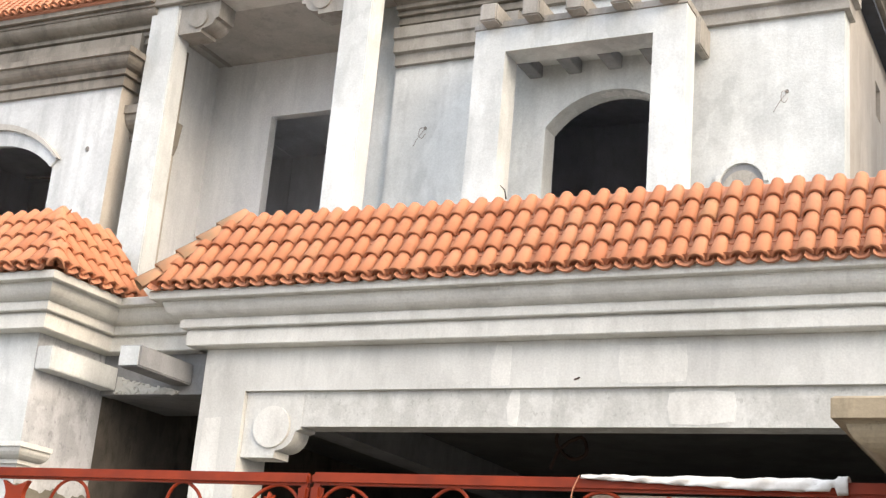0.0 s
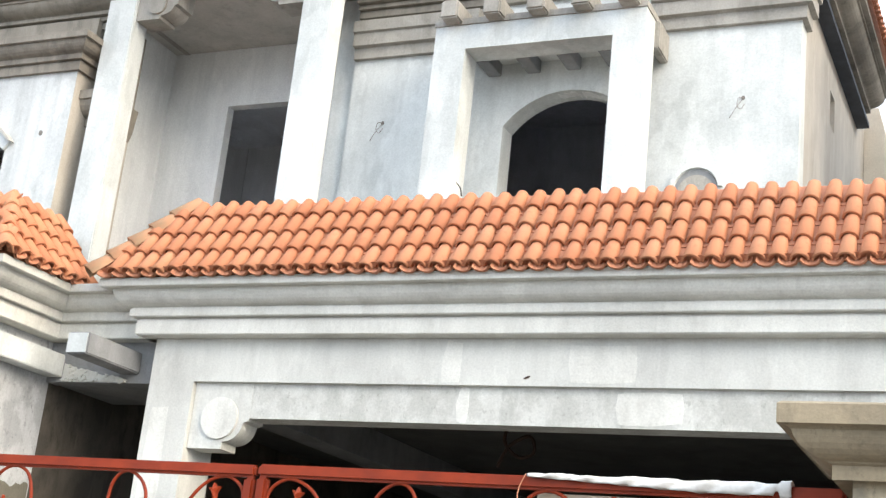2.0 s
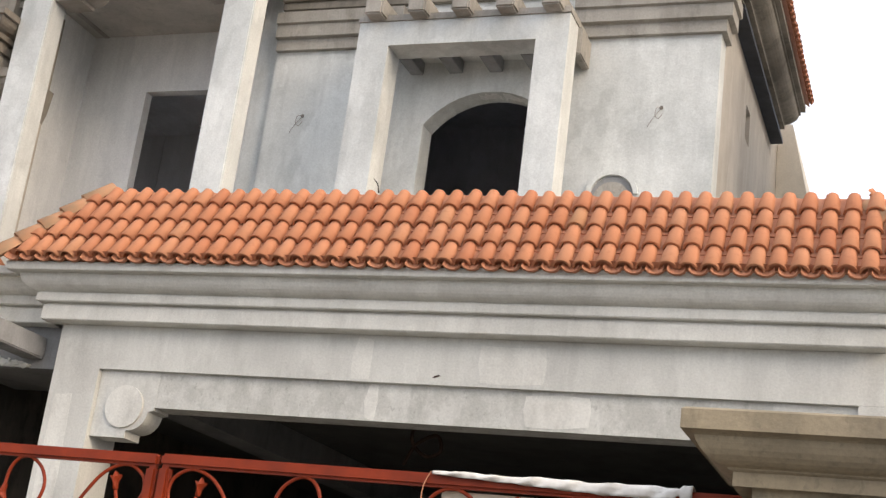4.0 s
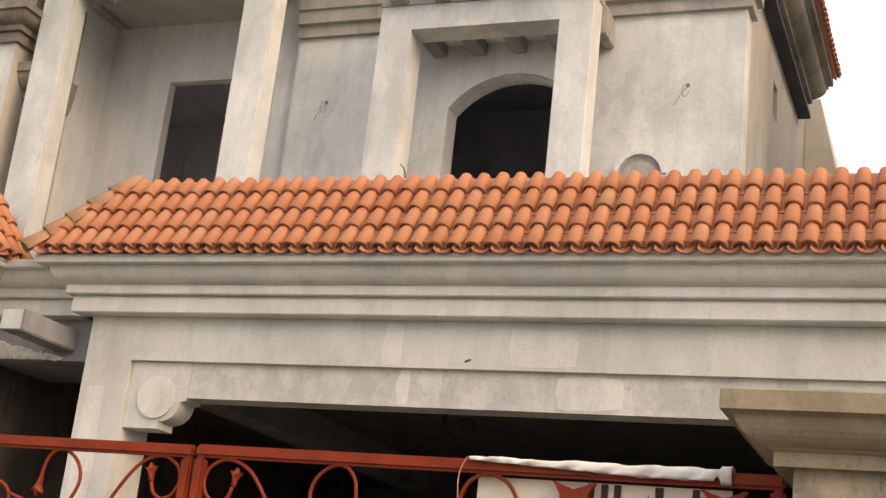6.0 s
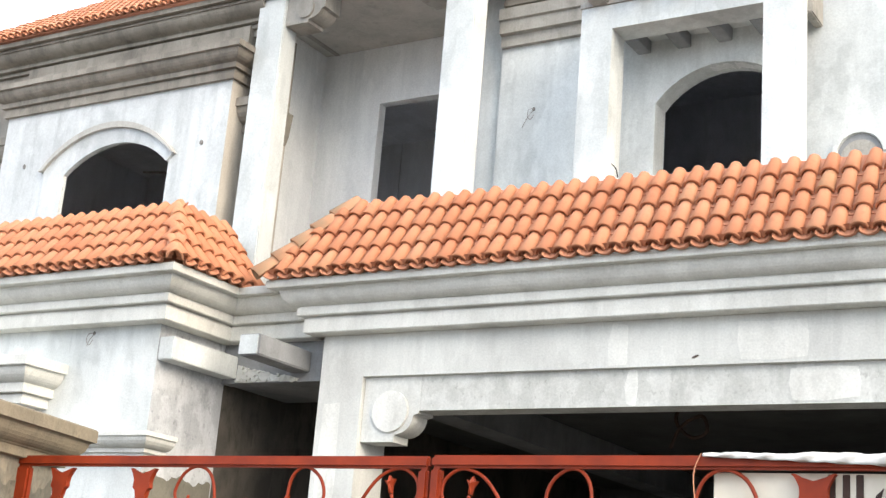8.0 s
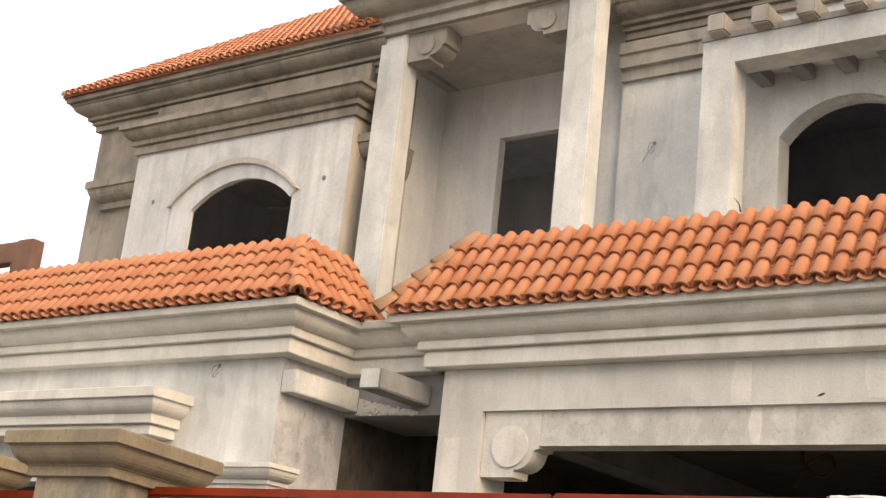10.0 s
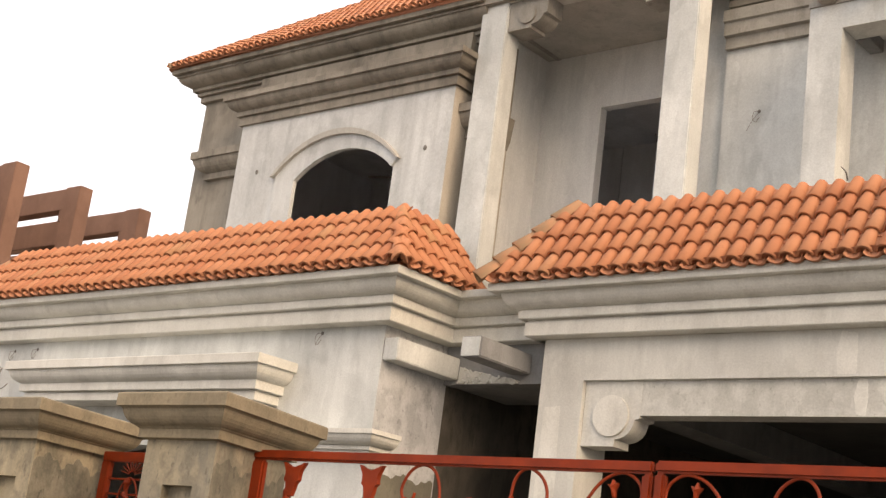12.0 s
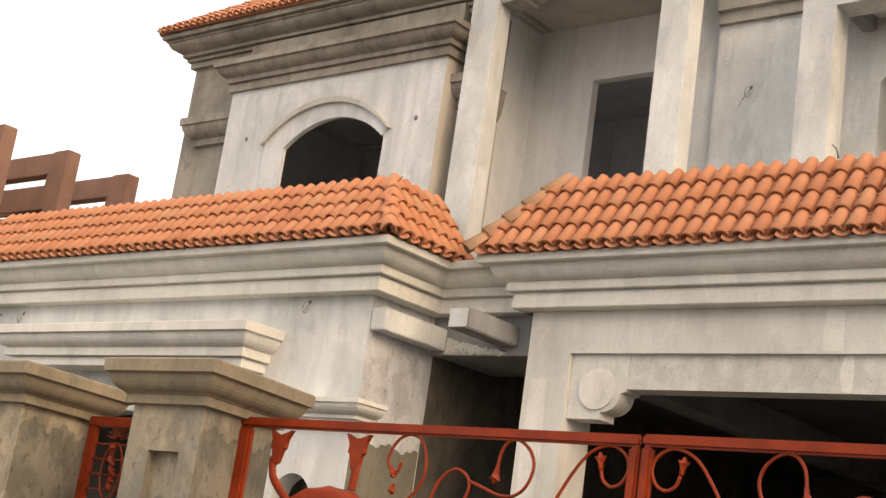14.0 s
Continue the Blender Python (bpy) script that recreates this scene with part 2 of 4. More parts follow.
def ragged_coat(p, q, top, low, wave, seed, proud=0.003):
    """A thin coat on an upright face along the plan line p-q (face to the right of the way), with a ragged upper edge."""
    rnd = random.Random(seed)
    p, q = Vector(p), Vector(q)
    n = Vector(((q - p).y, -(q - p).x)).normalized() * proud
    m = 28
    tops = [top + wave * math.sin(i * 0.55 + seed) + 0.5 * wave * math.sin(i * 1.7) + rnd.uniform(-0.25, 0.25) * wave for i in range(m + 1)]
    bm = bmesh.new()
    rows = []
    for i in range(m + 1):
        a = p + (q - p) * (i / m)
        b = a + n
        rows.append([bm.verts.new(v) for v in ((a.x, a.y, low), (b.x, b.y, low), (b.x, b.y, tops[i]), (a.x, a.y, tops[i] + 0.004))])
    for a, b in zip(rows, rows[1:]):
        for k in range(4):
            bm.faces.new((a[k], b[k], b[(k + 1) % 4], a[(k + 1) % 4]))
    bm.faces.new(rows[0][::-1])
    bm.faces.new(rows[-1])
    return bm


def thing(name, label, category, group="", kind="", at=(0, 0, 0)):
    ob = new(name)
    ob.empty_display_size = 0.2
    ob.location = at
    return tagged(ob, label, category, group, kind)


# ---- ground ----
ground = part("ground", boxes((-400, 400, -400, 400, -0.3, 0.0)), ROAD)
tagged(ground, "pale dusty street in front of the house", "ground", kind="structure")

# ---- house ----
house = thing("house", "unfinished two-storey villa in grey cement plaster with terracotta roofs", "house")


def hpart(name, bm, material, label=""):
    return part(name, bm, material, house, label)


# lower cornice: flat fascia, fillet and large hollow
LOW = [(-0.1, 4.225), (0.135, 4.225), (0.146, 4.234), (0.146, 4.362), (0.128, 4.366), (0.128, 4.381), (0.193, 4.381), (0.2, 4.389), (0.2, 4.452), (0.188, 4.455), (0.188, 4.468), *ovolo(0.205, 4.47, 0.33, 4.586), (0.33, 4.602), (0.412, 4.602), (0.418, 4.609), (0.424, 4.67), (0.415, 4.678), (-0.1, 4.68)]
hpart("cornice", sweep([(-15.5, 12.0), (-15.5, 9.22), (-8.75, 9.22), (-8.75, 10.15), (-7.52, 10.15)], LOW), CORNICE, "moulded cement cornice over the side wing")
hpart("cornice", sweep([(-7.47, 10.35), (-7.47, 10.0), (-0.6, 10.0), (-0.6, 12.0)], LOW), CORNICE, "moulded cement cornice over the car porch")

# car porch
bm = bmesh.new()
prism(bm, [(-7.47, 3.835), (0.6, 3.835), (0.6, 4.223), (-7.47, 4.223)], 10.0, 10.3)
hpart("beam", bm, BEAM, "smooth plastered upper face of the porch beam")
hpart("wall", boxes((-0.58, 0.6, 10.002, 10.3, 4.225, 4.66)), BEAM)
hpart("beam", boxes((-6.99, -0.65, 10.05, 10.3, 3.525, 3.835)), BEAMLOW, "recessed lower face of the porch beam")
hpart("pier", boxes((-7.47, -7.0, 10.0, 10.45, 0.0, 3.835)), BEAM)
hpart("pier", boxes((-0.64, 0.6, 10.0, 10.45, 0.0, 3.833)), BEAM)


def scroll_bracket(x, y, z, sx, sz, depth, flip=1, material=None):
    """A corner bracket: plate with a quarter-round tongue, a fillet and a raised disc."""
    pts = [(0.0, 0.0), (0.61, 0.0), (0.61, -0.33), (0.555, -0.345)]
    pts += [(0.36 + 0.19 * math.cos(k * 0.157), -0.35 - 0.165 * math.sin(k * 0.157)) for k in range(1, 11)]
    pts += [(0.36, -0.525), (0.36, -0.58), (0.0, -0.58)]
    bm = bmesh.new()
    prism(bm, [(x + flip * sx * a, z + sz * b) for a, b in pts], y, y + depth)
    body = hpart("bracket", bm, material or BEAM, "scroll-shaped cement bracket with a raised disc")
    bm = bmesh.new()
    ring = [(x + flip * (sx * 0.31 + sz * 0.185 * math.cos(i * math.tau / 28)), z + sz * (-0.31 + 0.185 * math.sin(i * math.tau / 28))) for i in range(28)]
    prism(bm, ring, y - 0.025, y + 0.02)
    part("disc", bm, material or CORNICE, body)


scroll_bracket(-6.996, 10.046, 3.83, 0.97, 1.0, 0.24)
scroll_bracket(-0.644, 10.046, 3.83, 0.97, 1.0, 0.24, -1)
# dark cement puts the porch's deep shade into ceiling, walls and floor
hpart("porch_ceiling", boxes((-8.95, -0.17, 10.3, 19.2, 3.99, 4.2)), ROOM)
hpart("ceiling_beam", boxes((-7.0, -6.66, 10.46, 19.0, 3.66, 3.985)), GREY, "bare cement beam under the porch ceiling")
hpart("passage_ceiling", boxes((-8.78, -7.476, 10.302, 11.2, 3.85, 3.985)), GREY)
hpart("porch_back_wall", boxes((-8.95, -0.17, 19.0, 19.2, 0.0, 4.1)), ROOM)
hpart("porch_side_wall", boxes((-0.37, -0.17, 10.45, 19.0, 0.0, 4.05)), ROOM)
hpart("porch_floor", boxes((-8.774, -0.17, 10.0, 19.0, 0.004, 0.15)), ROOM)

# passage between the wing and the porch
hpart("lintel", boxes((-8.774, -7.474, 10.15, 10.3, 3.84, 4.225)), GREY, "rough unplastered lintel over the passage")
stub = hpart("beam_stub", bevelled(-7.94, -7.71, 9.36, 10.15, 3.925, 4.12), GREY, "raw cement beam end jutting over the passage")
# pale plate makes the end look lit against the grey sides
part("end_face", boxes((-7.93, -7.72, 9.354, 9.358, 3.935, 4.11)), WALL, stub, "end face paled as if lit from the front")
hpart("ledge", bevelled(-8.774, -8.592, 9.222, 10.148, 3.885, 4.1, 0.008), WALL, "square plastered ledge along the passage side of the wing")
# stained wall; its dark tone also stands in for the passage's shade
hpart("passage_wall", boxes((-8.95, -8.782, 10.19, 19.0, 0.0, 4.05)), STAINED_SHADE, "mould-stained plaster wall darkened for the shade of the passage")

# side wing
hpart("wall", pierced(-15.5, -8.78, 0.0, 4.225, 9.22, 9.45, [(-9.72, -9.2, 0.0, 2.25, 0.24), (-13.6, -10.7, 0.9, 2.6, 0.42)]), WALL)
hpart("wall", boxes((-8.95, -8.78, 9.45, 10.15, 0.0, 4.225)), WALL)
# coat greys this face for shade and carries the mould stains
hpart("shaded_plaster_coat", boxes((-8.78, -8.776, 9.222, 10.19, 0.0, 4.223)), MOULD_SHADE, "mould-stained plaster greyed for shade on the passage side of the wing")
part("render_coat", ragged_coat((-8.776, 9.224), (-8.776, 10.174), 2.85, 0.02, 0.026, 31), OLIVE, house, "unpainted olive-grey render with a ragged upper edge")
hpart("wall", boxes((-15.5, -15.3, 9.45, 12.0, 0.0, 4.225)), WALL)
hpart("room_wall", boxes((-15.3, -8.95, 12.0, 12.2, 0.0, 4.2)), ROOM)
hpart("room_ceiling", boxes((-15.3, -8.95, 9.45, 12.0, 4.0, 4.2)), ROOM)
HOOD = [(0.0, 3.44), (0.325, 3.44), (0.33, 3.446), (0.33, 3.528), (0.312, 3.531), (0.312, 3.543), (0.375, 3.543), (0.38, 3.549), (0.38, 3.63), (0.37, 3.633), *ovolo(0.385, 3.642, 0.49, 3.755, 5), (0.49, 3.772), (0.525, 3.772), (0.53, 3.778), (0.53, 3.865), (0.52, 3.872), (0.0, 3.885)]
hpart("window_hood", sweep([(-13.75, 9.3), (-13.75, 9.22), (-10.43, 9.22), (-10.43, 9.3)], HOOD), CORNICE)
CAPITAL = [(0.0, 2.93), (0.05, 2.94), (0.05, 3.018), (0.085, 3.02), (0.085, 3.055), (0.075, 3.057), *ovolo(0.10, 3.062, 0.19, 3.14, 4), (0.19, 3.152), (0.21, 3.152), (0.21, 3.195), (0.0, 3.205)]
hpart("capital", sweep([(-9.9, 9.22), (-8.78, 9.22), (-8.78, 9.42)], CAPITAL), CORNICE)
hpart("capital", sweep([(-15.5, 9.22), (-14.7, 9.22)], CAPITAL), CORNICE)

# upper floor, window bay
hpart("wall", pierced(-12.72, -9.275, 4.4, 7.45, 10.3, 10.47, [(-11.76, -10.04, 5.0, 6.41, 0.31)]), GREYWASH)
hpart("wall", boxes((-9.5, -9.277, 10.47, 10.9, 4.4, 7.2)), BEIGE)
# thin coat darkens the bay's side face in place of shade
hpart("shaded_plaster_coat", boxes((-9.275, -9.271, 10.302, 10.598, 4.402, 7.188)), BEIGE, "beige coat carrying the shade on the return of the window bay")
hpart("room_wall", boxes((-13.698, -13.6, 10.8, 13.6, 4.4, 7.65)), UPROOM)
hpart("wall", boxes((-13.92, -12.72, 10.6, 10.8, 4.4, 7.9)), AGED)
hpart("wall", boxes((-12.72, -9.28, 10.474, 10.7, 7.0, 7.9)), AGED)
hpart("wall", boxes((-13.92, -13.7, 10.8, 18.0, 4.4, 7.9)), AGED)
hpart("room_wall", boxes((-13.7, -9.27, 13.6, 13.8, 4.4, 7.9)), UPROOM)
hpart("room_ceiling", boxes((-13.7, -9.27, 10.8, 15.0, 7.65, 7.85)), UPROOM)
hpart("room_floor", boxes((-13.7, -0.5, 10.4, 18.0, 4.2, 4.4)), UPROOM)
inn = arc_points(-11.60, -10.05, 6.345, 0.30, 18)
mid = arc_points(-11.93, -9.97, 6.43, 0.40, 18)
rim = arc_points(-11.99, -9.93, 6.42, 0.48, 18)
bm = bmesh.new()
for i in range(18):
    prism(bm, [inn[i], inn[i + 1], mid[i + 1], mid[i]], 10.27, 10.325)
prism(bm, [(-11.93, 5.0), (-11.60, 5.0), inn[0], mid[0]], 10.27, 10.325)
bmesh.ops.remove_doubles(bm, verts=bm.verts[:], dist=0.0005)
hpart("window_surround", bm, GREYWASH, "flat plaster band round the arched window")
bm = bmesh.new()
for i in range(18):
    prism(bm, [mid[i], mid[i + 1], rim[i + 1], rim[i]], 10.23, 10.299)
bmesh.ops.remove_doubles(bm, verts=bm.verts[:], dist=0.0005)
hpart("window_hood", bm, SOFFIT, "raised plaster rib over the arched window")
MINI = [(0.0, 7.19), (0.04, 7.19), (0.04, 7.288), (0.03, 7.29), (0.03, 7.302), (0.075, 7.302), (0.075, 7.36), (0.066, 7.362), *ovolo(0.085, 7.372, 0.18, 7.462, 4), (0.18, 7.48), (0.215, 7.48), (0.215, 7.545), (0.0, 7.56)]
hpart("cornice", sweep([(-12.72, 10.6), (-12.72, 10.3), (-9.27, 10.3), (-9.27, 10.6)], MINI), AGED, "weathered moulded cornice over the arched window")
SMALL = [(0.0, 6.66), (0.06, 6.665), (0.06, 6.75), (0.05, 6.752), *ovolo(0.075, 6.762, 0.19, 6.90, 4), (0.19, 6.915), (0.215, 6.915), (0.215, 7.01), (0.0, 7.03)]
hpart("string_course", sweep([(-13.56, 10.64), (-13.56, 10.6), (-12.72, 10.6)], SMALL), AGED)
hpart("string_course", sweep([(-9.268, 10.6), (-8.98, 10.6)], SMALL), AGED)
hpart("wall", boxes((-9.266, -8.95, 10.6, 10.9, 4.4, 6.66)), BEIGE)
hpart("wall", boxes((-9.266, -8.95, 10.6, 10.9, 6.66, 7.81)), AGED)
bm = bmesh.new()
prism(bm, [(-9.1, 6.58), (-8.95, 6.6), (-8.915, 6.7), (-8.885, 6.95), (-9.1, 6.96)], 10.75, 10.902)
hpart("corbel", bm, AGED, "weathered end of the moulding behind the column")
HIGH = [(0.0, 7.79), (0.06, 7.79), (0.06, 7.86), (0.05, 7.863), (0.05, 7.872), (0.10, 7.872), (0.10, 7.91), (0.088, 7.912), (0.088, 7.924), (0.15, 7.924), (0.15, 7.965), (0.14, 7.967), *ovolo(0.16, 7.977, 0.30, 8.072), (0.30, 8.085), (0.32, 8.085), (0.32, 8.108), (0.308, 8.11), (0.308, 8.122), (0.37, 8.122), (0.37, 8.18), (0.0, 8.19)]
hpart("cornice", sweep([(-13.92, 18.0), (-13.92, 10.6), (-9.0, 10.6)], HIGH), AGED, "weathered moulded cornice under the upper roof")

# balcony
# balcony walls brightened through their colour, not by more light
hpart("balcony_wall", pierced(-9.26, -5.9, 4.4, 8.2, 11.85, 11.97, [(-8.43, -7.3, 4.75, 7.4, 0.0)]), SKYPALE)
hpart("balcony_side_wall", boxes((-9.46, -9.26, 10.9, 12.05, 4.4, 8.2)), SKYPALE)
hpart("balcony_ceiling", boxes((-9.256, -5.9, 10.664, 11.846, 8.1, 8.25)), SOFFIT, "bare cement soffit of the balcony canopy")
for x0, x1 in ((-9.075, -8.71), (-6.685, -6.345)):
    hpart("column", bevelled(x0, x1, 10.35, 10.59, 4.3, 8.09), WALL, "plain square plastered column")
hpart("canopy_beam", boxes((-9.07, -6.32, 10.36, 10.66, 8.09, 8.5)), CORNICE)
CANOPY = [(0.0, 8.092), (0.06, 8.092), (0.06, 8.2), (0.12, 8.21), (0.12, 8.27), *ovolo(0.13, 8.28, 0.33, 8.44), (0.38, 8.45), (0.38, 8.53), (0.0, 8.54)]
hpart("cornice", sweep([(-9.07, 11.9), (-9.07, 10.35), (-6.33, 10.35), (-6.33, 10.96)], CANOPY), MIDCEM, "moulded cornice of the balcony canopy")
hpart("canopy_top", boxes((-9.4, -6.0, 10.0, 12.2, 8.545, 8.65)), GREY)
# darker cement than the porch brackets, standing in for the canopy's shade
scroll_bracket(-8.706, 10.38, 8.085, 0.82, 0.58, 0.27, 1, MIDCEM)
scroll_bracket(-6.689, 10.38, 8.085, 0.82, 0.58, 0.27, -1, MIDCEM)

# window bay with the portal
RW = 10.97
hpart("wall", boxes((-6.62, -6.362, 11.05, 11.3, 4.4, 8.09)), WALL)
hpart("wall", pierced(-6.36, -1.964, 4.4, 8.0, RW, RW + 0.24, [(-4.693, -3.42, 4.9, 6.53, 0.32)]), WALL)
# the side wall's shade is put into its beige
hpart("wall", pierced_side(-2.16, -1.964, RW + 0.24, 18.0, 4.4, 8.0, [(12.58, 12.86, 7.05, 7.4)]), BEIGE, "side wall in shade-toned beige plaster with a small slit window")
# sunlight on the far wall is put into its cream colour
bm = bmesh.new()
prism(bm, [(-1.96, 6.3), (-1.37, 6.3), (-1.80, 8.25), (-1.96, 8.25)], 15.0, 18.0)
hpart("parapet", bm, CREAM, "sloping wall at the far end of the side, cream to look sunlit")
hpart("room_wall", boxes((-9.26, -6.2, 13.6, 13.8, 4.4, 7.9)), UPROOM)
# this room looks dimmer by its darker plaster
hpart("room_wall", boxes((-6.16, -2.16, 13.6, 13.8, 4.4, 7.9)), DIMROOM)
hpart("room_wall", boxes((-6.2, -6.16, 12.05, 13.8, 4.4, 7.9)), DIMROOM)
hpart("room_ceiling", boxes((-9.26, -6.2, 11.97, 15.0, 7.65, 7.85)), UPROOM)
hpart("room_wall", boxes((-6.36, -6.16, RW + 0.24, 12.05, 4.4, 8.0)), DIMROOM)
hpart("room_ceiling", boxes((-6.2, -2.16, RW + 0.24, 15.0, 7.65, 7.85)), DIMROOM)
bm = pierced(-5.19, -3.18, 4.6, 7.29, 10.35, 10.63, [(-4.877, -3.475, 4.6, 7.048, 0.0)])
hpart("portal", bm, WALL, "square plastered frame standing before the arched window")
hpart("portal_slab", boxes((-5.2, -3.17, 10.336, RW, 7.292, 7.352)), MIDCEM, "stained cement slab on the plastered frame")
hpart("portal_soffit", boxes((-4.875, -3.477, 10.632, RW, 7.165, 7.25)), WALL, "bare cement soffit between the joists")
for i in range(5):
    x = -5.09 + 0.42 * i
    hpart("joist_end", bevelled(x, x + 0.172, 10.19, RW, 7.3, 7.48, 0.015), MIDCEM)
for i in range(4):
    x = -4.885 + 0.395 * i
    hpart("joist", bevelled(x, x + 0.13, 10.632, RW, 7.045, 7.2, 0.006), GREY)
arch = arc_points(-4.693, -3.42, 6.53, 0.32, 44)
rnd = random.Random(8)
for first, last in ((18, 24), (25, 33)):
    bm = bmesh.new()
    near = [RW + 0.06 + rnd.uniform(-0.03, 0.03) for _ in range(last - first + 1)]
    far = [RW + 0.15 + rnd.uniform(-0.03, 0.04) for _ in range(last - first + 1)]
    rows = [[bm.verts.new((arch[first + i][0], y, arch[first + i][1] - d)) for y, d in ((near[i], 0.001), (near[i], 0.004), (far[i], 0.004), (far[i], 0.001))] for i in range(last - first + 1)]
    for a, b in zip(rows, rows[1:]):
        for k in range(4):
            bm.faces.new((a[k], b[k], b[(k + 1) % 4], a[(k + 1) % 4]))
    bm.faces.new(rows[0][::-1])
    bm.faces.new(rows[-1])
    hpart("plaster_patch", bm, SKYPALE, "pale broken plaster under the arch")
BAND = [(0.0, 7.345), (0.05, 7.345), (0.05, 7.46), (0.1, 7.47), (0.1, 7.6), (0.13, 7.61), (0.13, 7.73), (0.0, 7.75)]
hpart("string_course", sweep([(-6.36, RW), (-5.0, RW)], BAND), MIDCEM)
hpart("string_course", sweep([(-3.3, RW), (-1.964, RW), (-1.964, RW + 0.25)], BAND), MIDCEM)
hpart("corbel", bevelled(-3.22, -3.14, 10.632, RW, 7.03, 7.3), MIDCEM)
hpart("cornice", sweep([(-6.35, RW), (-1.964, RW), (-1.964, 14.4)], HIGH), AGED, "moulded cement cornice along the side eaves")
hpart("eaves_board", boxes((-1.964, -1.83, 11.3, 14.43, 7.76, 7.808)), BLACKBOARD, "black board under the side eaves")
VENT = arc_points(-3.02, -2.63, 5.82, 0.18, 12)
VOUT = arc_points(-3.06, -2.59, 5.82, 0.225, 12)
bm = bmesh.new()
for i in range(12):
    prism(bm, [VENT[i], VENT[i + 1], VOUT[i + 1], VOUT[i]], RW - 0.035, RW - 0.001)
bmesh.ops.remove_doubles(bm, verts=bm.verts[:], dist=0.0005)
hpart("niche_rim", bm, WALL, "raised rim of a small blind arch")
# grey plate on the wall paints the recess's shade round the panel
bm = bmesh.new()
prism(bm, arc_points(-3.015, -2.635, 5.815, 0.178, 12) + [(-2.635, 5.55), (-3.015, 5.55)], RW - 0.006, RW - 0.001)
hpart("niche_shade", bm, GREY, "grey plate standing in for shade inside the blind arch")
bm = bmesh.new()
prism(bm, arc_points(-2.99, -2.66, 5.78, 0.155, 12) + [(-2.66, 5.55), (-2.99, 5.55)], RW - 0.02, RW - 0.007)
hpart("niche_panel", bm, MIDCEM, "rough cement panel in the blind arch")


# ---- roofs ----
def tile_mesh(name, length=0.285, r0=0.073, r1=0.049, thick=0.016, n=8):
    vs, fs = [], []
    for r, y in ((r0, 0.0), (r1, length)):
        for i in range(n + 1):
            a = math.pi * i / n
            vs.append((r * math.cos(a), y, r * math.sin(a) * 0.98))
    for r, y in ((r0 - thick, 0.0), (r1 - thick, length * 0.5)):
        for i in range(n + 1):
            a = math.pi * i / n
            vs.append((r * math.cos(a), y, r * math.sin(a) * 0.98))
    k = n + 1
    for i in range(n):
        fs.append((i, i + 1, k + i + 1, k + i))
        fs.append((i + 1, i, 2 * k + i, 2 * k + i + 1))
        fs.append((2 * k + i + 1, 2 * k + i, 3 * k + i, 3 * k + i + 1))
    me = bpy.data.meshes.new(name)
    me.from_pydata(vs, [], fs)
    me.polygons.foreach_set("use_smooth", [p % 3 == 0 for p in range(len(fs))])
    me.materials.append(TILE)
    return me


BARREL = tile_mesh("barrel_tile")
SHORT = tile_mesh("short_barrel_tile", 0.235)
PITCH, EXPO = 0.159, 0.24


def slope_frame(eave, along, run, rise):
    """Axes of a roof slope: along the eave, up the slope, out of it."""
    a = Vector(along).normalized()
    into = Vector((-a.y, a.x, 0))
    s = (into * run + Vector((0, 0, rise))).normalized()
    return Vector(eave), a, s, a.cross(s)


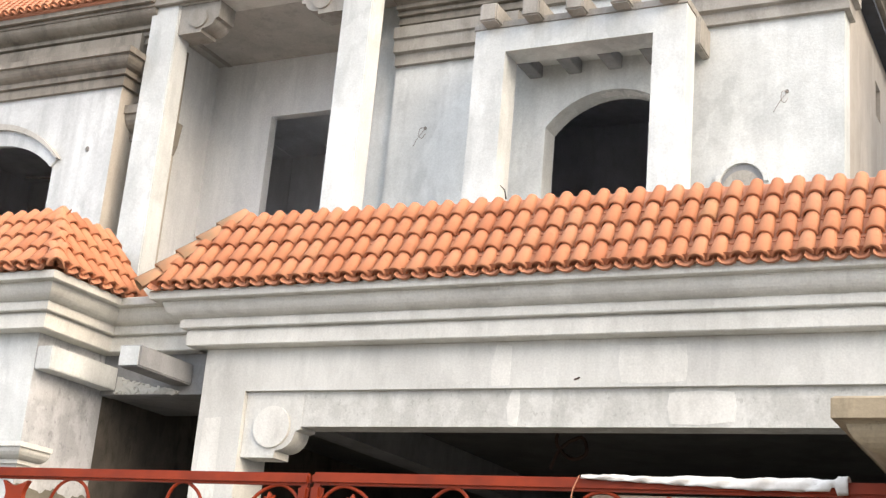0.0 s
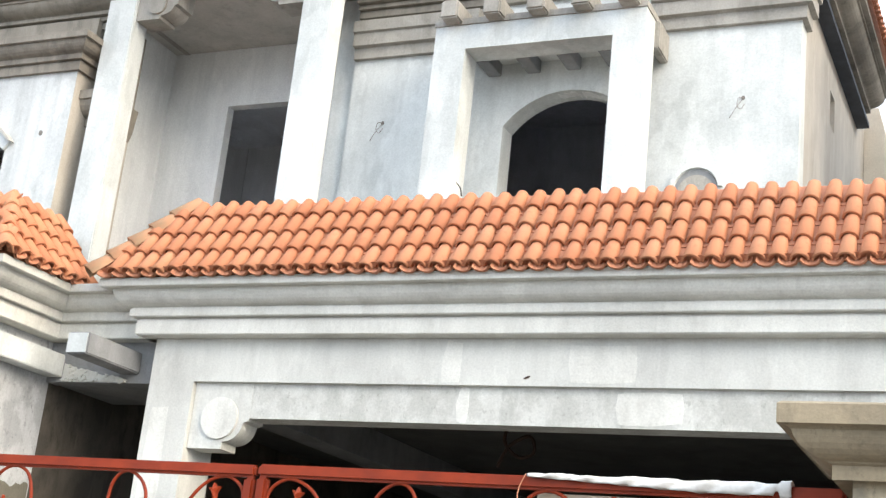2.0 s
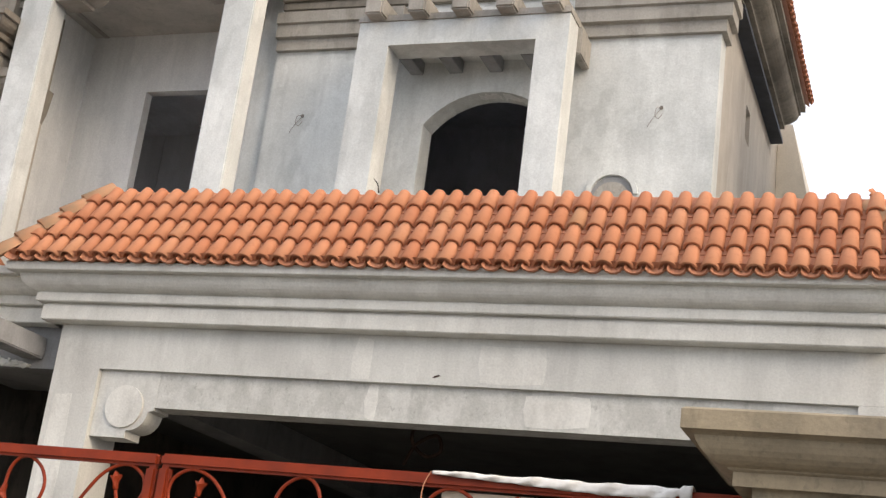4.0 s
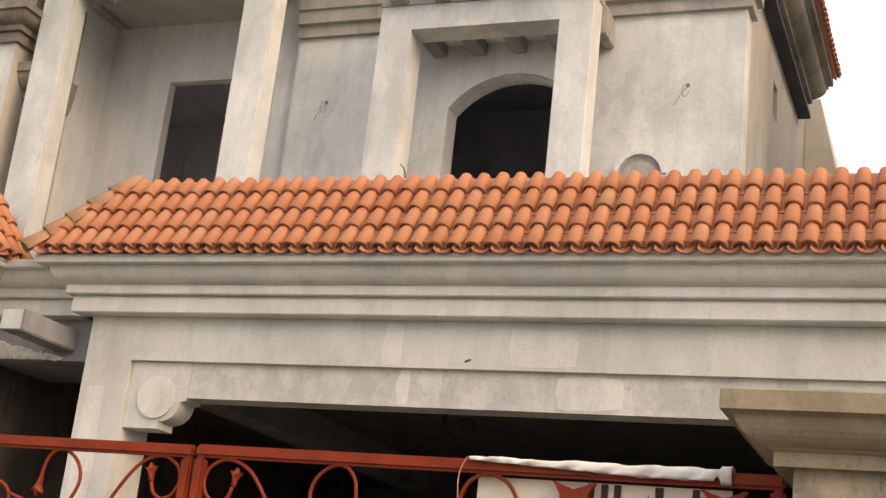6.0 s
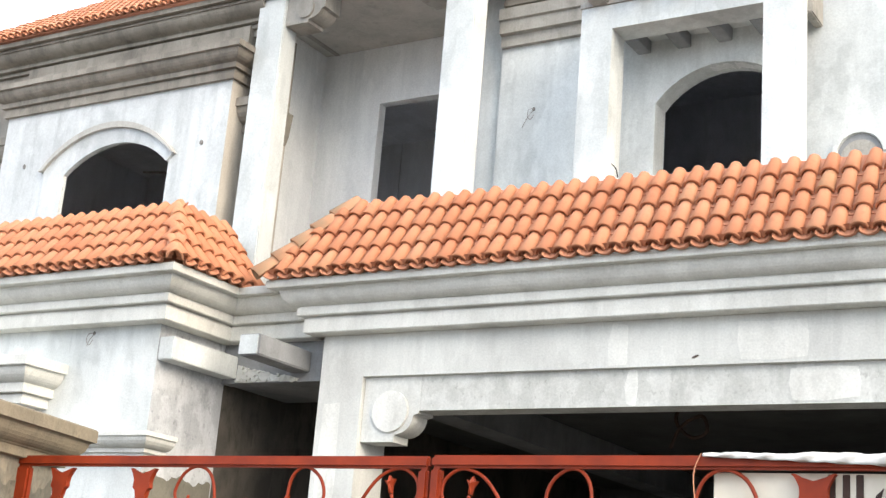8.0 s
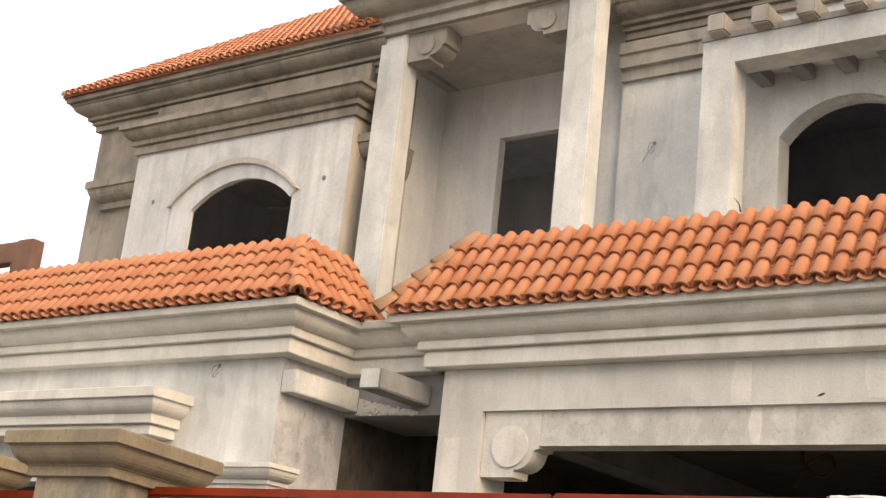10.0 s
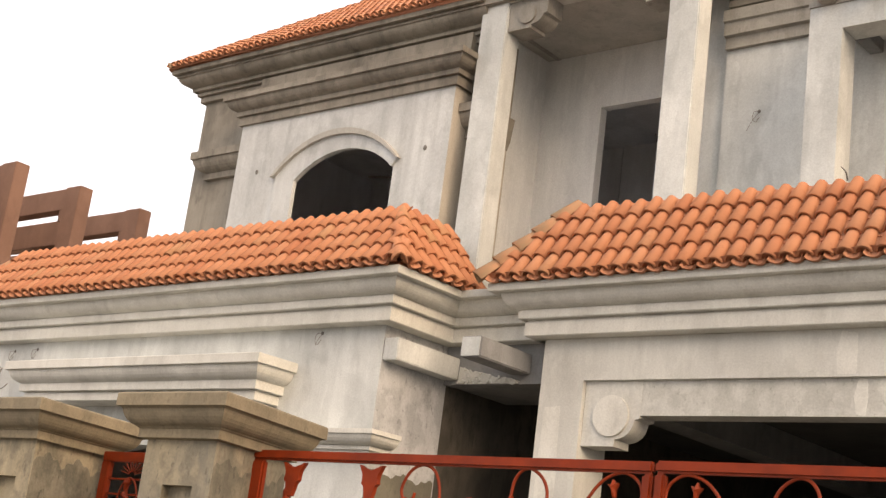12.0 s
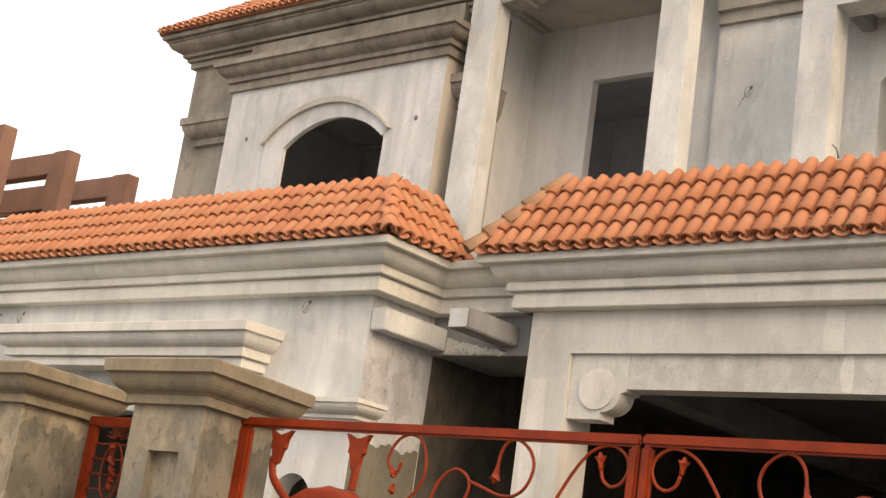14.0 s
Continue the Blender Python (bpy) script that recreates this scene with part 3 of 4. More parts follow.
def roof_slope(roof, eave, along, width, run, rise, hip0, hip1, single=True, seed=1, rows=None, k=1.0, sag=0.0, stretch=1.0):
    """Covers a slope with barrel tiles: parts of the roof, or one joined mesh; k: the tiles' size."""
    rnd = random.Random(seed)
    o, a, s, n = slope_frame(eave, along, run, rise)
    long = math.hypot(run, rise)
    pitch, expo = PITCH * k, EXPO * k * stretch
    count, rows = int(width / pitch), rows or int(long / expo + 0.2)
    verts, faces, pans_v, pans_f = [], [], [], []
    src_v = [v.co * k for v in BARREL.vertices]
    src_f = [tuple(p.vertices) for p in BARREL.polygons]
    for i in range(count + 1):
        x = (width - count * pitch) / 2 + i * pitch
        for j in range(rows):
            y = j * expo * (1 - sag * x / width)
            cut0, cut1 = (y + 0.05) / long * run * hip0, (y + 0.05) / long * run * hip1
            if x < cut0 + 0.01 or x > width - cut1 - 0.01:
                continue
            at = o + a * (x + rnd.uniform(-0.005, 0.005)) + s * (y + rnd.uniform(-0.009, 0.009)) + n * (0.04 + rnd.uniform(0, 0.004)) * k
            tilt = rnd.uniform(-0.022, 0.022)
            aa, ss = a * math.cos(tilt) + s * math.sin(tilt), s * math.cos(tilt) - a * math.sin(tilt)
            ss = (ss - n * 0.035).normalized()
            nn = aa.cross(ss)
            m = Matrix(((aa.x, ss.x, nn.x, at.x), (aa.y, ss.y, nn.y, at.y), (aa.z, ss.z, nn.z, at.z), (0, 0, 0, 1)))
            if single:
                t = new("roof_tile", SHORT if j == rows - 1 else BARREL)
                t.parent = roof
                t.matrix_basis = m
            else:
                b = len(verts)
                verts += [m @ v for v in src_v]
                faces += [tuple(b + q for q in f) for f in src_f]
        # trough tiles between the barrels, each row a shallow channel, doubled at the eave
        x += pitch / 2
        if x > width - 0.03:
            continue
        for j in range(-1, rows):
            step = expo * (1 - sag * x / width)
            y0, y1 = (j * step - 0.035 * k, (j + 1) * step) if j >= 0 else (-0.02 * k, 0.12 * k)
            drop = 0.0 if j >= 0 else -0.02 * k
            if x < (y0 + 0.1) / long * run * hip0 or x > width - (y0 + 0.1) / long * run * hip1:
                continue
            b = len(pans_v)
            for y, lift, r in ((y0, 0.014, 0.068), (y1, 0.0, 0.064), (y0, 0.014, 0.08)):
                for q in range(6):
                    ang = math.pi * (1.06 + 0.88 * q / 5)
                    pans_v.append(o + a * (x + r * k * math.cos(ang)) + s * y + n * ((0.071 + lift + 0.85 * r * math.sin(ang)) * k + drop))
            for q in range(5):
                pans_f += [(b + q, b + q + 1, b + 7 + q, b + 6 + q), (b + q + 1, b + q, b + 12 + q, b + 13 + q)]
    b = len(pans_v)
    pans_v += [o + a * 0.04 + s * 0.03, o + a * (width - 0.04) + s * 0.03, o + a * (width - 0.04) + s * 0.03 + n * 0.085 * k, o + a * 0.04 + s * 0.03 + n * 0.085 * k]
    pans_f.append((b, b + 1, b + 2, b + 3))
    made = []
    if verts:
        me = bpy.data.meshes.new("roof_tiles")
        me.from_pydata(verts, [], faces)
        me.materials.append(TILES)
        made.append(("roof_tiles", me))
    me = bpy.data.meshes.new("pan_tiles")
    me.from_pydata(pans_v, [], pans_f)
    me.materials.append(PAN)
    made.append(("pan_tiles", me))
    for name, me in made:
        ob = new(name, me)
        ob.parent = roof
        tagged(ob, kind="stuff")


def hip_caps(roof, p, q, r=0.085, step=0.235, material=None):
    """A row of tapered half-round caps along a hip or ridge from p up to q, bedded on the slopes."""
    p, q = Vector(p), Vector(q)
    s = (q - p).normalized()
    a = s.cross(Vector((0, 0, 1))).normalized()
    n = a.cross(s)
    rnd = random.Random(int(abs(p.x) * 100))
    for i in range(int((q - p).length / step + 0.3)):
        bm = bmesh.new()
        rings, turn = [], rnd.uniform(-0.012, 0.012)
        for rr, y, lift in ((r, 0.0, 0.012), (r * 0.74, 0.30, -0.004), (r - 0.016, 0.0, 0.012), (r * 0.6, 0.1, 0.002)):
            rings.append([bm.verts.new(p + s * (i * step + y - 0.03) + a * (rr * math.cos(math.pi * k / 8) + turn * y * 8) + n * (rr * math.sin(math.pi * k / 8) * 0.95 + lift - 0.3 * rr * abs(math.cos(math.pi * k / 8)))) for k in range(9)])
        for k in range(8):
            bm.faces.new((rings[0][k], rings[0][k + 1], rings[1][k + 1], rings[1][k])).smooth = True
            bm.faces.new((rings[0][k + 1], rings[0][k], rings[2][k], rings[2][k + 1]))
            bm.faces.new((rings[2][k + 1], rings[2][k], rings[3][k], rings[3][k + 1]))
        part("hip_tile", bm, material or HIPCAP, roof)


def deck(roof, pts, material=None):
    """The slab under a hipped slope: four corner points, closed downwards a little."""
    bm = bmesh.new()
    top = [bm.verts.new(p) for p in pts]
    low = [bm.verts.new((p[0], p[1], p[2] - 0.015)) for p in pts]
    bm.faces.new(top)
    bm.faces.new(low[::-1])
    for i in range(len(pts)):
        j = (i + 1) % len(pts)
        bm.faces.new((top[j], top[i], low[i], low[j]))
    part("roof_deck", bm, material or PAN, roof)


def skirt_roof(label, x0, x1, y, z, run, rise, left, right):
    """A short steep roof round a block: front slope from x0 to x1, side slopes back to the given depths."""
    roof = thing("porch_roof", label, "roof")
    roof.parent = house
    for key in ("category",):
        del roof[key]
    deck(roof, [(x0, y, z), (x1, y, z), (x1 - run, y + run, z + rise), (x0 + run, y + run, z + rise)])
    deck(roof, [(x1, y, z), (x1, right, z), (x1 - run, right, z + rise), (x1 - run, y + run, z + rise)])
    deck(roof, [(x0, y, z), (x0 + run, y + run, z + rise), (x0 + run, left, z + rise), (x0, left, z)])
    # unseen flat top, made pale to bounce light into balcony and portal
    deck(roof, [(x0 + run, y + run, z + rise), (x1 - run, y + run, z + rise), (x1 - run, max(left, right), z + rise), (x0 + run, max(left, right), z + rise)], SOFFIT)
    return roof


EAVE, RUN, RISE, LOWRISE = 4.685, 0.55, 0.83, 0.705
roof = skirt_roof("steep terracotta barrel-tile roof over the car porch", -7.87, -0.09, 9.605, EAVE - 0.035, RUN, RISE - 0.09, 10.3, 12.0)
roof_slope(roof, (-7.9, 9.57, EAVE), (1, 0, -0.005), 7.84, RUN, RISE, 1, 1, seed=3, rows=4, sag=0.09, stretch=1.05)
roof_slope(roof, (-0.06, 9.57, EAVE - 0.03), (0, 1, 0), 2.4, RUN, RISE - 0.08, 1, 0, False, 4, 4)
hip_caps(roof, (-7.94, 9.53, EAVE + 0.035), (-7.32, 10.15, EAVE + RISE + 0.07), 0.095)
hip_caps(roof, (-0.10, 9.61, EAVE - 0.01), (-0.57, 10.03, EAVE + RISE - 0.19), 0.1)
roof = skirt_roof("steep terracotta barrel-tile roof over the side wing", -15.92, -8.35, 8.825, EAVE - 0.02, RUN, LOWRISE - 0.03, 11.5, 10.05)
roof_slope(roof, (-15.95, 8.79, EAVE), (1, 0, 0), 7.63, RUN, LOWRISE, 1, 1, seed=5, rows=4, sag=0.05)
roof_slope(roof, (-8.32, 8.79, EAVE), (0, 1, 0), 1.24, RUN, LOWRISE, 1, 0, seed=6, rows=4, sag=0.05)
hip_caps(roof, (-8.30, 8.77, EAVE + 0.03), (-8.85, 9.32, EAVE + LOWRISE + 0.02), 0.08, 0.2, TILE)
hip_caps(roof, (-16.0, 8.74, EAVE), (-15.42, 9.32, EAVE + LOWRISE))

# upper roofs
roof = thing("upper_roof", "terracotta barrel-tile hip roof over the window bay", "roof")
roof.parent = house
del roof["category"]
deck(roof, [(-14.33, 10.19, 8.2), (-9.0, 10.19, 8.2), (-9.0, 13.2, 10.55), (-11.32, 13.2, 10.55)])
deck(roof, [(-14.33, 10.19, 8.2), (-11.32, 13.2, 10.55), (-11.32, 15.0, 10.55), (-14.33, 18.0, 8.2)])
roof_slope(roof, (-14.33, 10.19, 8.2), (1, 0, 0), 5.3, 3.0, 2.35, 1, 0, False, 8, None, 0.74)
hip_caps(roof, (-14.3, 10.22, 8.21), (-11.3, 13.2, 10.55))
roof = thing("upper_roof", "terracotta barrel-tile roof with its eaves along the side wall", "roof")
roof.parent = house
del roof["category"]
deck(roof, [(-6.2, 10.56, 8.2), (-1.555, 10.56, 8.2), (-4.0, 13.0, 10.0), (-6.2, 13.0, 10.0)])
deck(roof, [(-1.555, 10.56, 8.2), (-1.555, 14.4, 8.2), (-4.0, 14.4, 10.0), (-4.0, 13.0, 10.0)])
roof_slope(roof, (-6.2, 10.56, 8.2), (1, 0, 0), 4.64, 2.5, 1.8, 0, 1, False, 9, 5, 0.74)
roof_slope(roof, (-1.555, 10.56, 8.2), (0, 1, 0), 3.85, 2.5, 1.8, 1, 0, False, 10, 5, 0.74)


# ---- gate and pillars ----
def pillar(x0, x1, y0, depth, label, LEAN=-0.27, wide=1.0, low=0.0):
    p = thing("gate_pillar", label, "pillar", "gate pillars")

    def plan(o):
        o *= wide
        return [(x0 - o - LEAN * o, y0 - o), (x1 + o - LEAN * o, y0 - o), (x1 + o + LEAN * (depth + o), y0 + depth + o), (x0 - o + LEAN * (depth + o), y0 + depth + o)]

    def stack(levels):
        bm = bmesh.new()
        rings = [[bm.verts.new((x, y, z + (low if z > 2.44 else 0))) for x, y in plan(o)] for o, z in levels]
        for a, b in zip(rings, rings[1:]):
            for i in range(4):
                bm.faces.new((a[i], a[(i + 1) % 4], b[(i + 1) % 4], b[i]))
        bm.faces.new(rings[0][::-1])
        bm.faces.new(rings[-1])
        return bm

    bm = stack([(0, 0.0), (0, 2.44)])
    # recessed panel on the street side
    nx0, nx1, nz, nd = x0 + 0.33 * (x1 - x0), x0 + 0.76 * (x1 - x0), 2.17, 0.07
    front = [f for f in bm.faces if all(abs(v.co.y - y0) < 0.001 for v in f.verts)]
    corner = {(round(v.co.x, 3), round(v.co.z, 3)): v for v in front[0].verts}
    bmesh.ops.delete(bm, geom=front, context="FACES_ONLY")
    a, b, c, d = (corner[k] for k in ((round(x0, 3), 0.0), (round(x1, 3), 0.0), (round(x1, 3), 2.44), (round(x0, 3), 2.44)))
    e, f, g, h = (bm.verts.new((x, y0, z)) for x, z in ((nx0, 0.3), (nx1, 0.3), (nx1, nz), (nx0, nz)))
    i, j, k, m = (bm.verts.new((x, y0 + nd, z)) for x, z in ((nx0 + LEAN * nd, 0.3), (nx1 + LEAN * nd, 0.3), (nx1 + LEAN * nd, nz), (nx0 + LEAN * nd, nz)))
    for q in ((a, b, f, e), (b, c, g, f), (c, d, h, g), (d, a, e, h), (e, f, j, i), (f, g, k, j), (g, h, m, k), (h, e, i, m), (i, j, k, m)):
        bm.faces.new(q)
    part("shaft", bm, PILLAR, p)
    if LEAN:
        part("render_coat", ragged_coat((x1, y0 + 0.004), (x1 + LEAN * depth, y0 + depth), 2.31, 0.0, 0.035, int(-x0 * 10)), DAMP, p, "damp grey lower render with a ragged edge")
    part("cap", stack([(0.0, 2.44), (0.05, 2.445), (0.05, 2.498), (0.062, 2.505), *[(0.065 + q[0], q[1]) for q in ovolo(0, 2.51, 0.085, 2.605, 6)], (0.16, 2.612), (0.185, 2.618), (0.185, 2.69), (0.175, 2.7)]), CAPSTONE, p)
    return p


pillar(-8.74, -8.06, 5.25, 0.78, "cement gate pillar with a moulded cap beside the small gate", low=-0.025)
pillar(-6.88, -6.23, 5.25, 0.78, "cement gate pillar with a moulded cap between two gates")
pillar(-0.70, -0.08, 5.25, 0.78, "cement gate pillar with a moulded cap by the cloth-draped leaf", 0.0, 1.3, -0.02)
GY = 5.65


def gate_leaf(label, x0, x1, top=2.46):
    g = thing("metal_gate", label, "gate", "main gate leaves")
    w, post = 0.06, 0.115 if x0 < -6 else 0.06
    part("top_rail", bevelled(x0, x1, GY, GY + 0.05, top - w, top, 0.013), RED, g)
    part("bottom_rail", bevelled(x0, x1, GY, GY + 0.05, 0.12, 0.12 + w, 0.006), RED, g)
    part("stile", bevelled(x0, x0 + post, GY - 0.002, GY + 0.048, 0.1, top - w, 0.013), RED, g)
    part("stile", bevelled(x1 - w, x1, GY - 0.002, GY + 0.048, 0.1, top - w, 0.013), RED, g)
    return g


def tube(name, pts, r, material, parent, label="", closed=False, ry=None):
    """A round bar along points, smoothed between them."""
    pts = [Vector(p) for p in pts]
    fine = []
    for i in range(len(pts) - 1):
        p0, p1, p2, p3 = pts[max(i - 1, 0)], pts[i], pts[i + 1], pts[min(i + 2, len(pts) - 1)]
        for k in range(5):
            t = k / 5
            fine.append(0.5 * (2 * p1 + (p2 - p0) * t + (2 * p0 - 5 * p1 + 4 * p2 - p3) * t * t + (3 * p1 - p0 - 3 * p2 + p3) * t ** 3))
    fine.append(pts[-1])
    bm = bmesh.new()
    rings = []
    for i, p in enumerate(fine):
        d = (fine[min(i + 1, len(fine) - 1)] - fine[max(i - 1, 0)]).normalized()
        a = d.cross(Vector((0.05, 1, 0.02))).normalized()
        b = a.cross(d)
        rr = r(i / (len(fine) - 1)) if callable(r) else r
        rings.append([bm.verts.new(p + a * rr * math.cos(math.tau * k / 7) + b * (ry or rr) * math.sin(math.tau * k / 7)) for k in range(7)])
    for a, b in zip(rings, rings[1:]):
        for k in range(7):
            bm.faces.new((a[k], a[(k + 1) % 7], b[(k + 1) % 7], b[k]))
    bm.faces.new(rings[0][::-1])
    bm.faces.new(rings[-1])
    for f in bm.faces:
        f.smooth = len(f.verts) == 4
    return part(name, bm, material, parent, label)


def flower(leaf, x, z, size, turn, y=None):
    """A cast trumpet flower with three pointed lobes; turn is the way it opens, in degrees from straight up."""
    y = GY + 0.025 if y is None else y
    out = [(-0.14, -0.9), (0.14, -0.9), (0.2, -0.2), (0.62, 0.45), (0.24, 0.38), (0.0, 0.85), (-0.24, 0.38), (-0.62, 0.45), (-0.2, -0.2)]
    c, s = math.cos(radians(turn)), math.sin(radians(turn))
    bm = bmesh.new()
    front = [bm.verts.new((x + size * (a * c + b * s), y - 0.008, z + size * (b * c - a * s))) for a, b in out]
    back = [bm.verts.new((x + size * (a * c + b * s), y + 0.012, z + size * (b * c - a * s))) for a, b in out]
    mid = bm.verts.new((x + size * 0.1 * s, y - 0.03, z + size * 0.1 * c))
    for i in range(len(out)):
        j = (i + 1) % len(out)
        bm.faces.new((front[i], front[j], mid))
        bm.faces.new((front[j], front[i], back[i], back[j]))
    bm.faces.new(back[::-1])
    part("flower", bm, RED, leaf, "cast iron flower")


def scrollwork(leaf, side):
    """The ironwork of one leaf; side 1 as drawn, -1 mirrored about the meeting stiles."""
    def at(x, z, y=0.025):
        return (x if side > 0 else -7.01 - x, GY + y, z)

    def bar(pts, r=0.009):
        tube("scroll", [at(*p) for p in pts], r, RED, leaf)

    def bud(x, z, size, turn):
        p = at(x, z)
        flower(leaf, p[0], p[2], size, turn * side)

    # long curl beside the meeting stile
    bar([(-4.35, 1.75), (-4.18, 1.86), (-4.02, 2.045), (-3.90, 2.24), (-3.80, 2.36), (-3.684, 2.402), (-3.595, 2.36), (-3.571, 2.29), (-3.60, 2.225), (-3.655, 2.2), (-3.705, 2.225), (-3.725, 2.275)])
    bud(-3.735, 2.325, 0.05, -8)
    # hanging curl
    bar([(-4.36, 2.25), (-4.345, 2.34), (-4.30, 2.395), (-4.235, 2.402), (-4.16, 2.35), (-4.13, 2.266), (-4.165, 2.17), (-4.235, 2.118), (-4.33, 2.115), (-4.43, 2.145), (-4.53, 2.175)])
    bud(-4.365, 2.215, 0.052, 190)
    # inner curl
    bar([(-5.03, 2.01), (-4.93, 2.03), (-4.86, 2.045), (-4.80, 2.01), (-4.75, 1.93), (-4.70, 1.80)])
    bar([(-4.77, 1.95), (-4.78, 2.05), (-4.74, 2.16), (-4.65, 2.23), (-4.57, 2.215), (-4.53, 2.16), (-4.55, 2.08), (-4.61, 2.035), (-4.66, 2.04)])
    bud(-4.665, 2.02, 0.045, 205)
    # round curl near the shell
    bar([(-5.25, 2.02), (-5.14, 2.0), (-5.035, 2.01), (-4.92, 2.07), (-4.85, 2.17), (-4.845, 2.27), (-4.89, 2.37), (-4.98, 2.405), (-5.07, 2.365), (-5.12, 2.27), (-5.09, 2.205), (-5.04, 2.20), (-5.02, 2.25)])
    bud(-5.07, 2.19, 0.04, 150)
    bud(-5.06, 2.10, 0.035, 185)
    # flared stems
    tube("stem", [at(-5.36, 2.215), at(-5.355, 2.2), at(-5.35, 2.18), at(-5.36, 2.07)], lambda t: 0.03 + 0.008 * (1 - t) ** 2, RED, leaf, "flared cast stem", ry=0.016)
    tube("stem", [at(-6.004, 2.22), at(-6.014, 2.205), at(-6.03, 2.22), at(-6.01, 2.12), at(-5.93, 2.04), at(-5.83, 1.96)], lambda t: 0.028 + 0.008 * (1 - t) ** 2, RED, leaf, "flared cast stem", ry=0.016)
    half = [(0.029, -0.20), (0.032, -0.15), (0.04, -0.118), (0.066, -0.108), (0.054, -0.08), (0.056, -0.055), (0.072, -0.024), (0.098, -0.002), (0.08, 0.0), (0.05, -0.016), (0.0, -0.036)]
    for x, z, lean in ((-5.36, 2.392, 0.0), (-5.985, 2.392, 0.1)):
        bm = bmesh.new()
        prism(bm, [(at(x + dx + lean * dz, 0)[0], z + dz) for dx, dz in half + [(-p, q) for p, q in half[-2::-1]]], GY + 0.01, GY + 0.04)
        bmesh.ops.bevel(bm, geom=bm.edges[:], offset=0.004, segments=1, affect="EDGES")
        part("stem_flare", bm, RED, leaf, "flared cast head of the stem")
    # shell ring
    bm = bmesh.new()
    n, rings = 64, []
    c = at(-5.53, 1.722)
    for i in range(n):
        a = math.tau * i / n
        rib = 0.008 * math.cos(i * math.pi / 2)
        rings.append([bm.verts.new((c[0] + 1.35 * rr * math.cos(a), c[1] + yy, c[2] + rr * math.sin(a))) for rr, yy in ((0.36 + rib, -0.005), (0.33, -0.05 + rib), (0.27, -0.055 - rib), (0.22, -0.02), (0.22, 0.01), (0.36, 0.012))])
    for i in range(n):
        a, b = rings[i], rings[(i + 1) % n]
        for k in range(6):
            bm.faces.new((a[k], a[(k + 1) % 6], b[(k + 1) % 6], b[k])).smooth = True
    part("shell_ring", bm, RED, leaf, "ribbed cast shell ring")


leaf_a = gate_leaf("red-primed iron gate leaf with scroll ironwork", -6.36, -3.51)
leaf_b = gate_leaf("red-primed iron gate leaf draped with a white cloth", -3.50, -0.78, 2.465)
scrollwork(leaf_a, 1)
scrollwork(leaf_b, -1)
# sheet behind the leaf and its brushed strokes
sheet = thing("painted_sheet", "cream sheet with dark brushed strokes behind the gate", "sheet")
part("board", bevelled(-2.10, -1.0, GY + 0.07, GY + 0.085, 1.2, 2.40, 0.004), PANEL, sheet)
for x, z0, z1, w in ((-1.605, 1.9, 2.395, 0.03), (-1.545, 2.0, 2.395, 0.03), (-1.49, 2.25, 2.395, 0.03), (-1.315, 1.9, 2.395, 0.035), (-1.77, 1.9, 2.22, 0.03), (-1.16, 2.05, 2.395, 0.03)):
    part("painted_stroke", bevelled(x, x + w, GY + 0.062, GY + 0.07, z0, z1, 0.002), DARKPAINT, sheet)
for x0, x1, z in ((-1.49, -1.30, 2.235), (-1.8, -1.55, 2.2), (-1.33, -1.1, 2.16)):
    part("painted_stroke", bevelled(x0, x1, GY + 0.0615, GY + 0.0695, z, z + 0.03, 0.002), DARKPAINT, sheet)
for i in range(3):
    x = -1.425 + 0.04 * i
    bm = bmesh.new()
    prism(bm, [(x, 2.25), (x + 0.02, 2.25), (x + 0.045, 2.36 - 0.02 * abs(i - 1)), (x + 0.015, 2.31)], GY + 0.061, GY + 0.069)
    part("painted_stroke", bm, DARKPAINT, sheet)

# cloth folded over the top rail
rnd = random.Random(12)
bm = bmesh.new()
rings = []
steps = 110
for i in range(steps + 1):
    f = i / steps
    x = -2.12 + 1.13 * f
    drop = 0.01 + 0.036 * min(1, f * 1.5) + (0.012 if f > 0.955 else 0) - (0.02 if 0.94 < f < 0.955 else 0)
    lift = 0.003 + 0.008 * abs(math.sin(f * 9 + 0.6)) + (0.016 if f > 0.955 else 0)
    crumple = lambda k: 0.006 * math.sin(f * 44 + k * 1.15) + 0.004 * math.sin(f * 83 + k * 1.7) + rnd.uniform(-0.002, 0.002)
    outer = [(0.056, -drop * 0.6), (0.058, -drop * 0.2), (0.053, lift * 0.7), (0.03, lift), (0.0, lift), (-0.018, lift * 0.6), (-0.024, -drop * 0.35), (-0.022, -drop * 0.7), (-0.02, -drop)]
    ring = [(x, GY + y + crumple(k), 2.466 + z + 0.2 * crumple(k + 3)) for k, (y, z) in enumerate(outer)]
    inner = [(x, GY + 0.022 + (y - 0.022) * 0.8, 2.464 + z * 0.8) for y, z in outer[::-1]]
    rings.append([bm.verts.new(p) for p in ring + inner])
around = len(rings[0])
for a, b in zip(rings, rings[1:]):
    for k in range(around):
        f = bm.faces.new((a[k], a[(k + 1) % around], b[(k + 1) % around], b[k]))
        f.smooth = True
bm.faces.new(rings[0][::-1])
bm.faces.new(rings[-1])
cloth = part("cloth", bm, CLOTH)
tagged(cloth, "crumpled white cloth rolled along the gate's top rail", "cloth")

